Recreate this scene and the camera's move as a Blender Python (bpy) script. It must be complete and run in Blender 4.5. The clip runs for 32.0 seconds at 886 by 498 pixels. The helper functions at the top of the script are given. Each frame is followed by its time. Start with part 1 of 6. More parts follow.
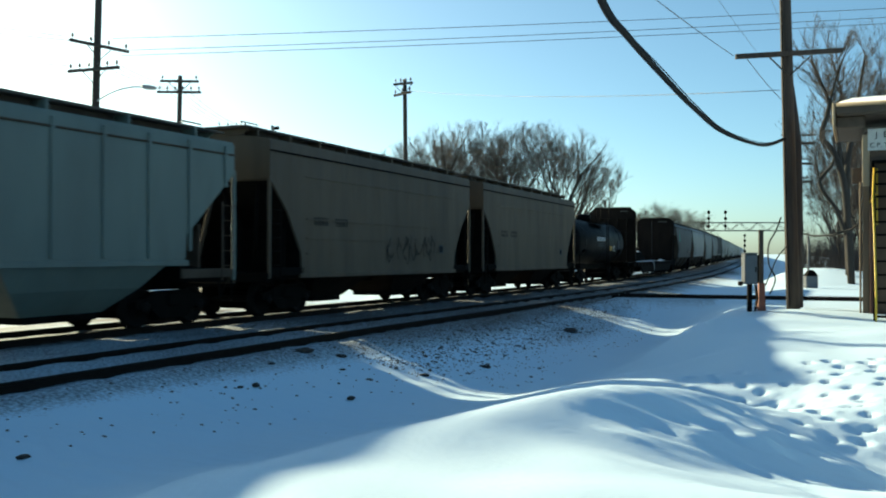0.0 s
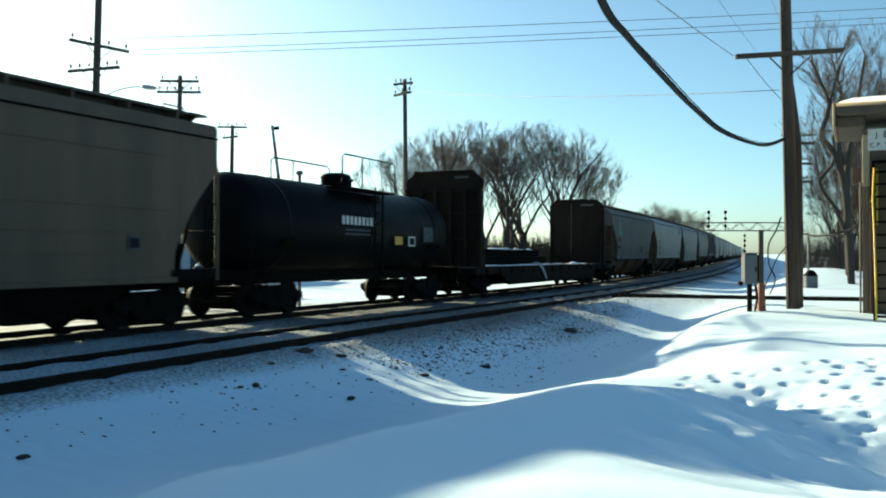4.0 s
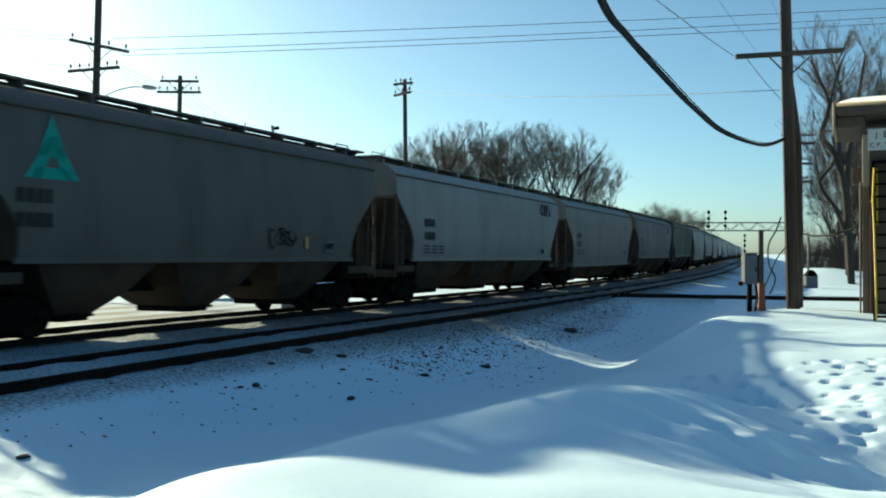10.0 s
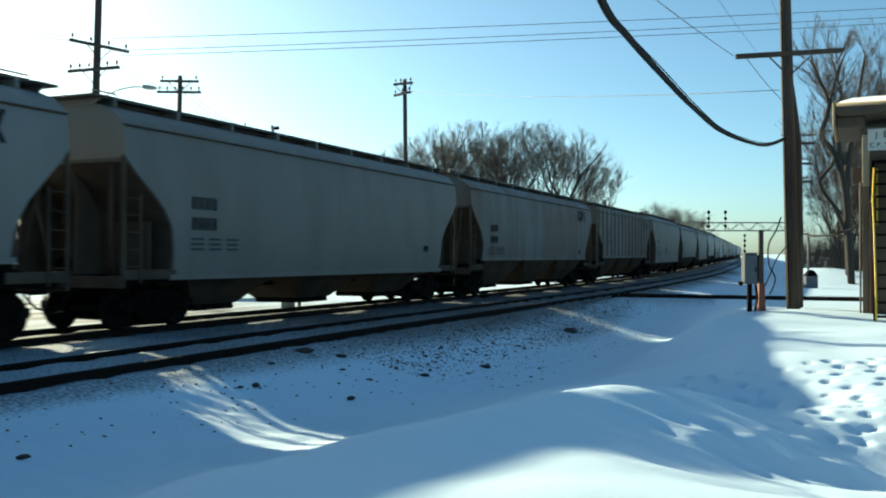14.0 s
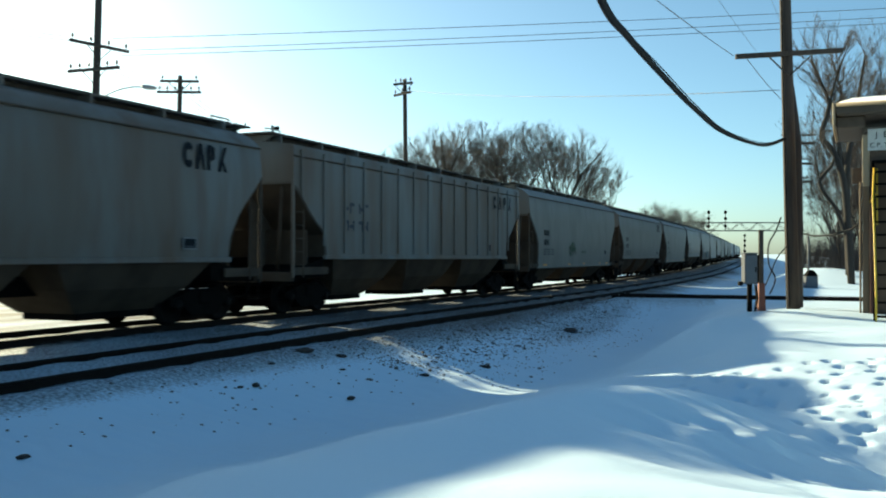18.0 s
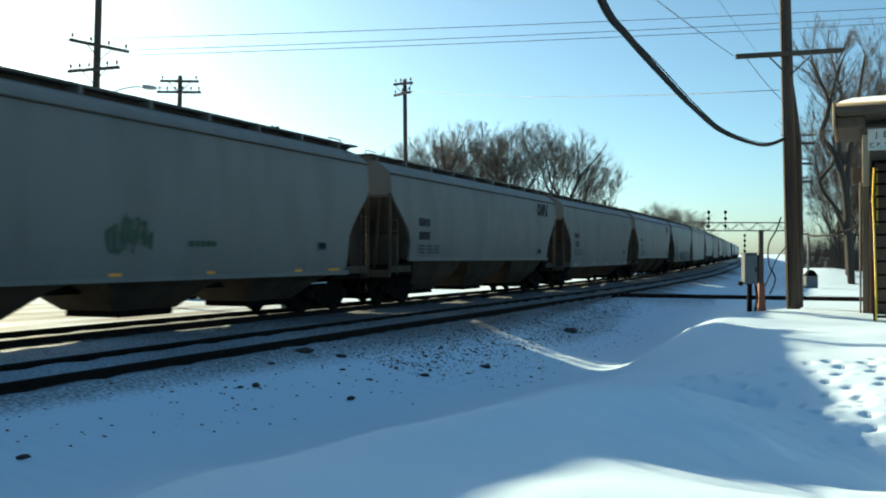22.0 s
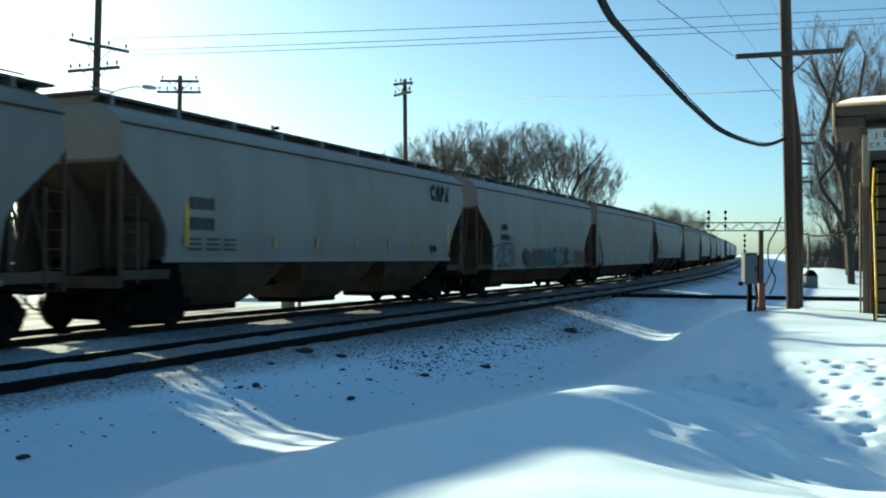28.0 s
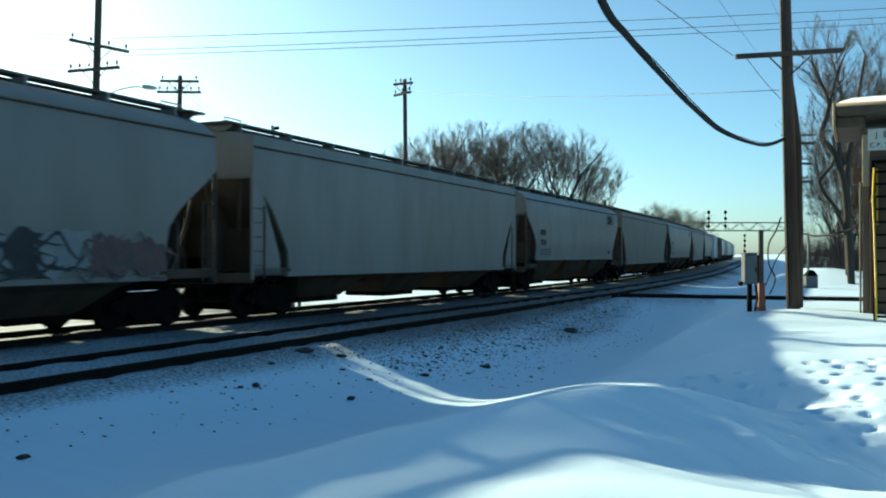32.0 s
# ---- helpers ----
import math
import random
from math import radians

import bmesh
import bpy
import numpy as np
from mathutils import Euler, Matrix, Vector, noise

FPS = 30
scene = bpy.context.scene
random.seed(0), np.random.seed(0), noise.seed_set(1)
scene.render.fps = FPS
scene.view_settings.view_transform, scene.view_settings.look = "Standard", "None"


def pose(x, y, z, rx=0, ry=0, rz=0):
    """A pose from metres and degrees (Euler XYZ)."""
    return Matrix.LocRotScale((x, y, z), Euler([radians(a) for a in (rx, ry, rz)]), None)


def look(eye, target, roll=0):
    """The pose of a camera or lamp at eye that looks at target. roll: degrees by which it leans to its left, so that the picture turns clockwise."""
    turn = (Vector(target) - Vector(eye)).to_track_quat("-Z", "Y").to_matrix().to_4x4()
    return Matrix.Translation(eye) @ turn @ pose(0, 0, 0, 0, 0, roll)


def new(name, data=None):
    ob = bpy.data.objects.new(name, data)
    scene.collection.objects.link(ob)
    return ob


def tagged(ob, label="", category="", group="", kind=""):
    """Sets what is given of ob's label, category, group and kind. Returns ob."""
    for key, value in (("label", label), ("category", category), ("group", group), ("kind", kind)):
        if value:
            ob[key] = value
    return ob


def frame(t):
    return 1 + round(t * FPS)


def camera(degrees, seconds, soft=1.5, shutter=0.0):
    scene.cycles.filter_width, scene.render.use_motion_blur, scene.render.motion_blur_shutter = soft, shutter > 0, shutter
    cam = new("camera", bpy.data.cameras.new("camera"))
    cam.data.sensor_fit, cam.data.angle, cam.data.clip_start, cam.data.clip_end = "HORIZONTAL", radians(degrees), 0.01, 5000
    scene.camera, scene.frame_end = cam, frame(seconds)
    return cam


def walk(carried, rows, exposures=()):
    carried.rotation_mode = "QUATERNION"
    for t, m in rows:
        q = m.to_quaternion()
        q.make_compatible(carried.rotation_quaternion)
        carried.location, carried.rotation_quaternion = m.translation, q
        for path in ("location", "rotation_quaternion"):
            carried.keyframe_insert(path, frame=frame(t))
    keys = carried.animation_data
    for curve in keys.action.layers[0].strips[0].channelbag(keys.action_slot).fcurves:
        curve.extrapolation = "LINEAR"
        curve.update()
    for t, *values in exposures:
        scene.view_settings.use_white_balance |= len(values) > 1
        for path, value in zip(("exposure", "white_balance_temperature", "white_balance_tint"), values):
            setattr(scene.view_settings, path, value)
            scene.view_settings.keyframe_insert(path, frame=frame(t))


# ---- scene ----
# ---------------------------------------------------------------- camera
cam = camera(50.02, 32.0, soft=2.0, shutter=0.4)
EYE = (0.0, 0.0, 1.532)
walk(cam, [(0.0, look(EYE, (0.0, 100.0, 2.068))), (32.0, look(EYE, (0.0, 100.0, 2.068)))],
     exposures=[(0.0, 1.28, 6330, -20), (1.5, 1.36, 6420, -20), (3.5, 1.40, 6450, -20), (5.0, 1.35, 6390, -20), (6.0, 1.18, 6290, -20), (7.0, 0.90, 6210, -20), (8.0, 0.57, 6130, -20), (9.0, 0.75, 6150, -21), (10.0, 1.08, 6210, -21), (11.0, 1.24, 6230, -21),
                (14.0, 1.26, 6180, -21), (17.0, 1.30, 6310, -20), (19.0, 1.36, 6490, -18), (22.0, 1.34, 6440, -19), (25.0, 1.32, 6250, -21), (28.0, 1.32, 6210, -21), (30.0, 1.29, 5970, -23), (32.0, 1.28, 5890, -23)])

# ---------------------------------------------------------------- light
SUN_AZ, SUN_EL = -42.3, 18.7          # degrees clockwise from +Y, and above the horizon
sun_way = Vector((math.sin(radians(SUN_AZ)) * math.cos(radians(SUN_EL)),
                  math.cos(radians(SUN_AZ)) * math.cos(radians(SUN_EL)), math.sin(radians(SUN_EL))))
sun_data = bpy.data.lights.new("sun", "SUN")
sun_data.energy, sun_data.angle, sun_data.color = 5.0, radians(0.55), (1.0, 0.765, 0.575)
sun = new("sun", sun_data)
sun.matrix_world = look(sun_way * 50, (0, 0, 0))

world = bpy.data.worlds.new("winter_sky")
scene.world = world
world.use_nodes = True
wn = world.node_tree.nodes
wl = world.node_tree.links
sky = wn.new("ShaderNodeTexSky")
sky.sky_type, sky.sun_disc = "NISHITA", False
sky.sun_elevation, sky.sun_rotation = radians(SUN_EL), radians(SUN_AZ)
sky.air_density, sky.dust_density, sky.ozone_density = 0.65, 1.1, 2.6
wn["Background"].inputs["Strength"].default_value = 0.0765
wl.new(sky.outputs["Color"], wn["Background"].inputs["Color"])

# ---------------------------------------------------------------- mesh building
class Shape:
    """Collects vertices and faces of one part."""

    def __init__(self):
        self.v, self.f, self.smooth = [], [], []

    def add(self, verts, faces, smooth=False):
        n = len(self.v)
        self.v.extend(tuple(p) for p in verts)
        for q in faces:
            self.f.append(tuple(n + i for i in q))
            self.smooth.append(smooth)
        return self

    def box(self, x0, x1, y0, y1, z0, z1, c=0.0):
        """A box; c chamfers its twelve edges."""
        if c <= 0:
            vs = [(x, y, z) for x in (x0, x1) for y in (y0, y1) for z in (z0, z1)]
            return self.add(vs, [(0, 1, 3, 2), (4, 6, 7, 5), (0, 4, 5, 1), (2, 3, 7, 6), (0, 2, 6, 4), (1, 5, 7, 3)])
        c = min(c, 0.45 * min(abs(x1 - x0), abs(y1 - y0), abs(z1 - z0)))
        rings = []
        for z, k in ((z0, c), (z0 + c, 0), (z1 - c, 0), (z1, c)):
            a, b, p, q = x0 + k, x1 - k, y0 + k, y1 - k
            e = c
            rings.append([(a + e, p, z), (b - e, p, z), (b, p + e, z), (b, q - e, z), (b - e, q, z), (a + e, q, z), (a, q - e, z), (a, p + e, z)])
        return self.loft(rings)

    def loft(self, rings, closed=True, caps=True, smooth=False):
        n = len(rings[0])
        vs = [p for r in rings for p in r]
        fs = []
        for i in range(len(rings) - 1):
            for j in range(n if closed else n - 1):
                k = (j + 1) % n
                fs.append((i * n + j, i * n + k, (i + 1) * n + k, (i + 1) * n + j))
        base = len(self.v)
        self.add(vs, fs, smooth)
        if caps and closed:
            self.f.append(tuple(base + j for j in reversed(range(n))))
            self.f.append(tuple(base + (len(rings) - 1) * n + j for j in range(n)))
            self.smooth += [False, False]
        return self

    def tube(self, pts, r, sides=8, smooth=True, caps=True):
        """A round bar along pts; r one radius or one for each point."""
        pts = [Vector(p) for p in pts]
        rs = [r] * len(pts) if isinstance(r, (int, float)) else r
        rings, u = [], None
        for i, p in enumerate(pts):
            d = (pts[min(i + 1, len(pts) - 1)] - pts[max(i - 1, 0)]).normalized()
            if u is None:
                u = d.orthogonal().normalized()
            else:
                u = (u - d * u.dot(d)).normalized()
            w = d.cross(u)
            rings.append([p + (u * math.cos(2 * math.pi * j / sides) + w * math.sin(2 * math.pi * j / sides)) * rs[i] for j in range(sides)])
        return self.loft(rings, True, caps, smooth)

    def lathe(self, centre, axis, prof, sides=20, smooth=True):
        """Rings of (distance along the axis, radius) round an axis."""
        a = Vector(axis).normalized()
        u = a.orthogonal().normalized()
        w = a.cross(u)
        c = Vector(centre)
        rings = [[c + a * d + (u * math.cos(2 * math.pi * j / sides) + w * math.sin(2 * math.pi * j / sides)) * r for j in range(sides)] for d, r in prof]
        return self.loft(rings, True, True, smooth)

    def prism(self, outline, axis, lo, hi):
        """An outline in the plane across axis, pushed from lo to hi."""
        def put(p, k):
            return {"x": (k, p[0], p[1]), "y": (p[0], k, p[1]), "z": (p[0], p[1], k)}[axis]
        return self.loft([[put(p, lo) for p in outline], [put(p, hi) for p in outline]])

    def mesh(self, name, material, round_off=0):
        me = bpy.data.meshes.new(name)
        me.from_pydata([tuple(p) for p in self.v], [], self.f)
        me.polygons.foreach_set("use_smooth", self.smooth)
        for m in material if isinstance(material, (list, tuple)) else [material]:
            me.materials.append(m)
        bm = bmesh.new()
        bm.from_mesh(me)
        bmesh.ops.recalc_face_normals(bm, faces=bm.faces)
        bm.to_mesh(me)
        bm.free()
        if round_off:
            me.polygons.foreach_set("use_smooth", [True] * len(me.polygons))
            me.set_sharp_from_angle(angle=radians(round_off))
        return me


def part(name, shape, material, parent=None, label="", at=None):
    """One mesh object; under a thing or a part when parent is given."""
    ob = new(name, shape if isinstance(shape, bpy.types.Mesh) else shape.mesh(name, material))
    ob.parent = parent
    if at is not None:
        ob.matrix_basis = at
    if label:
        ob["label"] = label
    return ob


def thing(name, label, category, at=None, group=""):
    ob = new(name)
    ob.empty_display_size = 0.3
    if at is not None:
        ob.matrix_basis = at
    return tagged(ob, label, category, group)

# ---------------------------------------------------------------- materials
def mat(name, base, rough=0.7, metal=0.0, second=None, scale=3.0, mix=0.5, bump=0.15, fine=40.0, third=None, mix3=0.3, scale3=0.6, spread=0.0, streak=1.0, spec=0.5):
    """A painted or natural surface: base colour, stains of second at scale, large patches of third, fine relief."""
    m = bpy.data.materials.new(name)
    m.use_nodes = True
    n, l = m.node_tree.nodes, m.node_tree.links
    b = n["Principled BSDF"]
    b.inputs["Roughness"].default_value, b.inputs["Metallic"].default_value = rough, metal
    b.inputs["Specular IOR Level"].default_value = spec
    co = n.new("ShaderNodeTexCoord")
    mp = n.new("ShaderNodeMapping")
    mp.inputs["Scale"].default_value = (1, 1, streak)
    l.new(co.outputs["Object"], mp.inputs["Vector"])

    def noise_of(sc, detail=6.0, src=None):
        t = n.new("ShaderNodeTexNoise")
        t.inputs["Scale"].default_value, t.inputs["Detail"].default_value = sc, detail
        l.new((src or mp.outputs["Vector"]), t.inputs["Vector"])
        return t.outputs["Fac"]

    def blend(fac, a, bcol, amount):
        r = n.new("ShaderNodeMapRange")
        r.inputs["From Min"].default_value, r.inputs["From Max"].default_value = 0.42, 0.68
        r.inputs["To Max"].default_value = amount
        l.new(fac, r.inputs["Value"])
        x = n.new("ShaderNodeMix")
        x.data_type = "RGBA"
        l.new(r.outputs["Result"], x.inputs["Factor"])
        if isinstance(a, tuple):
            x.inputs["A"].default_value = (*a, 1)
        else:
            l.new(a, x.inputs["A"])
        x.inputs["B"].default_value = (*bcol, 1)
        return x.outputs["Result"]

    col = base
    if third:
        col = blend(noise_of(scale3, 3.0), col, third, mix3)
    col = blend(noise_of(scale), col, second or tuple(c * 0.6 for c in base), mix)
    if spread > 0:
        info = n.new("ShaderNodeObjectInfo")
        hs = n.new("ShaderNodeHueSaturation")
        r = n.new("ShaderNodeMapRange")
        r.inputs["To Min"].default_value, r.inputs["To Max"].default_value = 1 - spread, 1 + spread
        l.new(info.outputs["Random"], r.inputs["Value"])
        l.new(r.outputs["Result"], hs.inputs["Value"])
        l.new(col, hs.inputs["Color"])
        col = hs.outputs["Color"]
    l.new(col, b.inputs["Base Color"])
    rr = n.new("ShaderNodeMapRange")
    rr.inputs["To Min"].default_value, rr.inputs["To Max"].default_value = max(rough - 0.12, 0.05), min(rough + 0.12, 1)
    l.new(noise_of(scale * 2.3), rr.inputs["Value"])
    l.new(rr.outputs["Result"], b.inputs["Roughness"])
    if bump > 0:
        bp = n.new("ShaderNodeBump")
        bp.inputs["Strength"].default_value, bp.inputs["Distance"].default_value = bump, 0.02
        l.new(noise_of(fine, 4.0), bp.inputs["Height"])
        l.new(bp.outputs["Normal"], b.inputs["Normal"])
    return m


def glow(name, col, strength):
    m = bpy.data.materials.new(name)
    m.use_nodes = True
    b = m.node_tree.nodes["Principled BSDF"]
    b.inputs["Base Color"].default_value = (*col, 1)
    b.inputs["Emission Color"].default_value = (*col, 1)
    b.inputs["Emission Strength"].default_value = strength
    return m


def snow_material(name):
    m = bpy.data.materials.new(name)
    m.use_nodes = True
    n, l = m.node_tree.nodes, m.node_tree.links
    b = n["Principled BSDF"]
    b.inputs["Roughness"].default_value = 0.75
    b.inputs["Specular IOR Level"].default_value = 0.25
    co = n.new("ShaderNodeTexCoord")
    big = n.new("ShaderNodeTexNoise")
    big.inputs["Scale"].default_value, big.inputs["Detail"].default_value = 0.35, 5
    l.new(co.outputs["Object"], big.inputs["Vector"])
    x = n.new("ShaderNodeMix")
    x.data_type = "RGBA"
    l.new(big.outputs["Fac"], x.inputs["Factor"])
    x.inputs["A"].default_value, x.inputs["B"].default_value = (0.575, 0.735, 0.885, 1), (0.645, 0.785, 0.91, 1)
    # dirt of tracks and road, and added dark ground, carried by the mesh attribute
    at = n.new("ShaderNodeAttribute")
    at.attribute_name = "dirt"
    grit = n.new("ShaderNodeTexNoise")
    grit.inputs["Scale"].default_value, grit.inputs["Detail"].default_value = 19.0, 9
    l.new(co.outputs["Object"], grit.inputs["Vector"])
    add = n.new("ShaderNodeMath")
    add.operation = "ADD"
    l.new(grit.outputs["Fac"], add.inputs[0])
    l.new(at.outputs["Fac"], add.inputs[1])
    r = n.new("ShaderNodeMapRange")
    r.inputs["From Min"].default_value, r.inputs["From Max"].default_value = 0.82, 1.38
    l.new(add.outputs[0], r.inputs["Value"])
    y = n.new("ShaderNodeMix")
    y.data_type = "RGBA"
    l.new(r.outputs["Result"], y.inputs["Factor"])
    sl = n.new("ShaderNodeAttribute")
    sl.attribute_name = "slush"
    w = n.new("ShaderNodeMix")
    w.data_type = "RGBA"
    l.new(sl.outputs["Fac"], w.inputs["Factor"])
    l.new(x.outputs["Result"], w.inputs["A"])
    w.inputs["B"].default_value = (0.165, 0.142, 0.120, 1)
    l.new(w.outputs["Result"], y.inputs["A"])
    y.inputs["B"].default_value = (0.062, 0.055, 0.049, 1)
    l.new(y.outputs["Result"], b.inputs["Base Color"])
    fine = n.new("ShaderNodeTexNoise")
    fine.inputs["Scale"].default_value, fine.inputs["Detail"].default_value = 14, 8
    l.new(co.outputs["Object"], fine.inputs["Vector"])
    bp = n.new("ShaderNodeBump")
    bp.inputs["Strength"].default_value, bp.inputs["Distance"].default_value = 0.10, 0.04
    l.new(fine.outputs["Fac"], bp.inputs["Height"])
    l.new(bp.outputs["Normal"], b.inputs["Normal"])
    return m


SNOW = snow_material("snow")
SNOWCAP = mat("snow_cap", (0.84, 0.85, 0.87), 0.8, second=(0.78, 0.8, 0.83), scale=2.0, bump=0.3, fine=12, spec=0.25)
RAILSTEEL = mat("rail_steel", (0.014, 0.011, 0.009), 0.8, 0.0, second=(0.008, 0.0065, 0.0055), scale=6, spec=0.08)
TIEWOOD = mat("tie_wood", (0.07, 0.055, 0.045), 0.9, second=(0.12, 0.10, 0.085), scale=9, streak=0.3, spread=0.25)
STONE = mat("ballast_stone", (0.085, 0.075, 0.066), 0.9, second=(0.17, 0.15, 0.135), scale=4, spread=0.3)
# below true steel tones: shade under the cars put into both colours
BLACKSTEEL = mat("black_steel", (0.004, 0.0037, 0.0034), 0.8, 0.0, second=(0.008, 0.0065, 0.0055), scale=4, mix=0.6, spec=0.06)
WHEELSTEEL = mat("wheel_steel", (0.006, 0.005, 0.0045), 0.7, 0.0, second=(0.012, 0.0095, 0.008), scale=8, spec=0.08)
BAYDIRT = mat("hopper_bay_paint", (0.058, 0.043, 0.030), 0.85, second=(0.018, 0.013, 0.010), scale=1.3, third=(0.070, 0.051, 0.035), bump=0.1, spec=0.15)
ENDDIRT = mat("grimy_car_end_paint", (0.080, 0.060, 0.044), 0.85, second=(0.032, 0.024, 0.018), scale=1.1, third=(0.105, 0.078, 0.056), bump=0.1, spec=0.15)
POLEWOOD = mat("pole_wood", (0.058, 0.044, 0.035), 0.9, second=(0.028, 0.022, 0.018), scale=14, streak=0.08, mix=0.8, bump=0.4, fine=60)
POLEDARK = mat("creosoted_wood", (0.05, 0.041, 0.036), 0.9, second=(0.025, 0.021, 0.019), scale=12, streak=0.08, mix=0.8, bump=0.4)
CABLE = mat("cable_rubber", (0.008, 0.008, 0.009), 0.7, second=(0.016, 0.016, 0.017), scale=5, spec=0.12)
GALV = mat("galvanised_steel", (0.42, 0.43, 0.44), 0.5, 0.6, second=(0.3, 0.3, 0.3), scale=8)
BARK = mat("bark", (0.034, 0.028, 0.023), 0.95, second=(0.018, 0.015, 0.013), scale=7, streak=0.2, bump=0.5)
TWIG = mat("twigs", (0.066, 0.052, 0.043), 0.95, second=(0.038, 0.030, 0.025), scale=5, bump=0)

# ---------------------------------------------------------------- the line of the tracks
# Heading (clockwise from +Y) and place of the near rail of the through track, metre by metre.
HEAD0, NEAR_D = radians(23.04), 13.7375
ss = np.arange(-300.0, 901.0, 1.0)
kap = np.interp(ss, [-21, -20, 20, 60, 110, 180, 300, 400, 420], [0, -0.304e-3, -0.176e-3, 1.388e-3, 0.495e-3, 0, 0, 0, 0])
heads = -np.cumsum(kap)
heads += HEAD0 - heads[300]
lx, ly = np.cumsum(np.sin(heads)), np.cumsum(np.cos(heads))
lx += -NEAR_D * math.cos(HEAD0) - lx[300] - 0.755 * np.cos(heads)
ly += NEAR_D * math.sin(HEAD0) - ly[300] + 0.755 * np.sin(heads)
lz = np.interp(ss, [0, 15, 45, 90, 130, 200], [0, 0, -0.13, -0.15, -0.05, 0])


def line(s, off=0.0):
    """A place on the centre of the through track, off metres towards the camera's side; its height and heading."""
    th = float(np.interp(s, ss, heads))
    return (float(np.interp(s, ss, lx)) + off * math.cos(th), float(np.interp(s, ss, ly)) - off * math.sin(th), float(np.interp(s, ss, lz)), th)


def plan(off, s, z=0.0):
    p = line(s, off)
    return Vector((p[0], p[1], p[2] + z))


SPACING = 4.5            # between the two tracks' centres
# ---------------------------------------------------------------- ground
def profile(off, s):
    """Height of the snow across the tracks; the ditch deepens and draws away from the rails up the line."""
    flat = np.interp(off, [-400, -60, -12, -6, -3.2, -1.6, -0.95, -0.82, -0.69, -0.55, 0.55, 0.69, 0.82, 0.95, 1.5, 2.4, 3.3, 3.6, 3.74, 3.81, 3.95, 5.05, 5.18, 5.32, 5.5, 5.95, 13.2, 15, 20, 40, 200],
                     [-0.6, -0.4, -0.3, -0.27, -0.25, -0.14, -0.12, -0.15, -0.15, -0.10, -0.10, -0.15, -0.15, -0.12, -0.11, -0.12, -0.07, -0.08, -0.13, -0.13, -0.055, -0.055, -0.13, -0.14, -0.12, -0.16, 0.14, 0.14, 0.10, 0.0, -0.2])
    shoulder = np.interp(s, [-10, 6, 9, 13, 17.3, 18.8, 20.5, 30], [0.14, 0.10, 0.04, -0.18, -0.38, -0.12, 0.15, 0.14])
    k = np.interp(off, [8.5, 11.0, 13.2, 15.5], [0, 1, 1, 0])
    flat = flat * (1 - k) + k * shoulder
    deep = np.interp(s, [-40, 3, 6.8, 8.3, 9.6, 13, 19, 22, 24, 27.5, 30, 34, 60, 90], [-0.22, -0.27, -0.42, -0.60, -0.70, -0.76, -0.97, -0.98, -1.0, -0.95, -0.55, -0.30, -0.45, -0.30])
    mid = np.interp(s, [6, 10, 19, 24], [8.5, 8.5, 9.8, 9.6])
    share = np.where(off < mid, np.interp((off - 5.85) / (mid - 5.85), [0, 0.3, 0.6, 0.85, 1], [0, 0.42, 0.76, 0.97, 1]),
                     np.interp((off - mid) / (11.4 - mid), [0, 0.25, 0.4, 0.65, 0.83, 1], [1, 0.93, 0.76, 0.42, 0.2, 0]))
    return flat * (1 - share) + share * deep


def spread_steps(lo, hi, fine, edge_lo, edge_hi, grow=1.16):
    """Even steps from lo to hi that widen outwards to the edges."""
    mid = list(np.arange(lo, hi + 1e-6, fine))
    up, d = [hi], fine
    while up[-1] < edge_hi:
        d *= grow
        up.append(up[-1] + d)
    dn, d = [lo], fine
    while dn[-1] > edge_lo:
        d *= grow
        dn.append(dn[-1] - d)
    return np.array(dn[:0:-1] + mid + up[1:])


def refined(steps, lo, hi, fine):
    keep = steps[(steps < lo) | (steps > hi)]
    return np.sort(np.concatenate([keep, np.arange(lo, hi, fine)]))


gx = refined(refined(spread_steps(-9.0, 11.5, 0.12, -3000, 3000), 0.9, 6.6, 0.055), -6.2, 0.9, 0.075)
gy = refined(refined(spread_steps(3.6, 27.0, 0.12, -3000, 4500), 4.6, 12.8, 0.055), 12.8, 16.5, 0.075)
GX, GY = np.meshgrid(gx, gy)
# offset from the line, by the nearest metre of it
fx, fy = GX.ravel(), GY.ravel()
off_all = np.empty(len(fx))
s_all = np.empty(len(fx))
pick = np.arange(0, len(ss), 4)
for a in range(0, len(fx), 4000):
    dx = fx[a:a + 4000, None] - lx[pick][None]
    dy = fy[a:a + 4000, None] - ly[pick][None]
    i = pick[np.argmin(dx * dx + dy * dy, axis=1)]
    th = heads[i]
    ex, ey = fx[a:a + 4000] - lx[i], fy[a:a + 4000] - ly[i]
    off_all[a:a + 4000] = ex * np.cos(th) - ey * np.sin(th)
    s_all[a:a + 4000] = ss[i] + ex * np.sin(th) + ey * np.cos(th)


def lumps(x, y, freq, seed, octaves=3):
    """Cheap smooth unevenness from sums of sines."""
    rng = np.random.RandomState(seed)
    z = np.zeros_like(x)
    for o in range(octaves):
        for _ in range(5):
            a, p = rng.uniform(0, 2 * math.pi, 2)
            k = freq * 2 ** o * rng.uniform(0.7, 1.4)
            z += np.sin(k * (x * math.cos(a) + y * math.sin(a)) + p) / (2.2 ** o)
    return z / 7.0


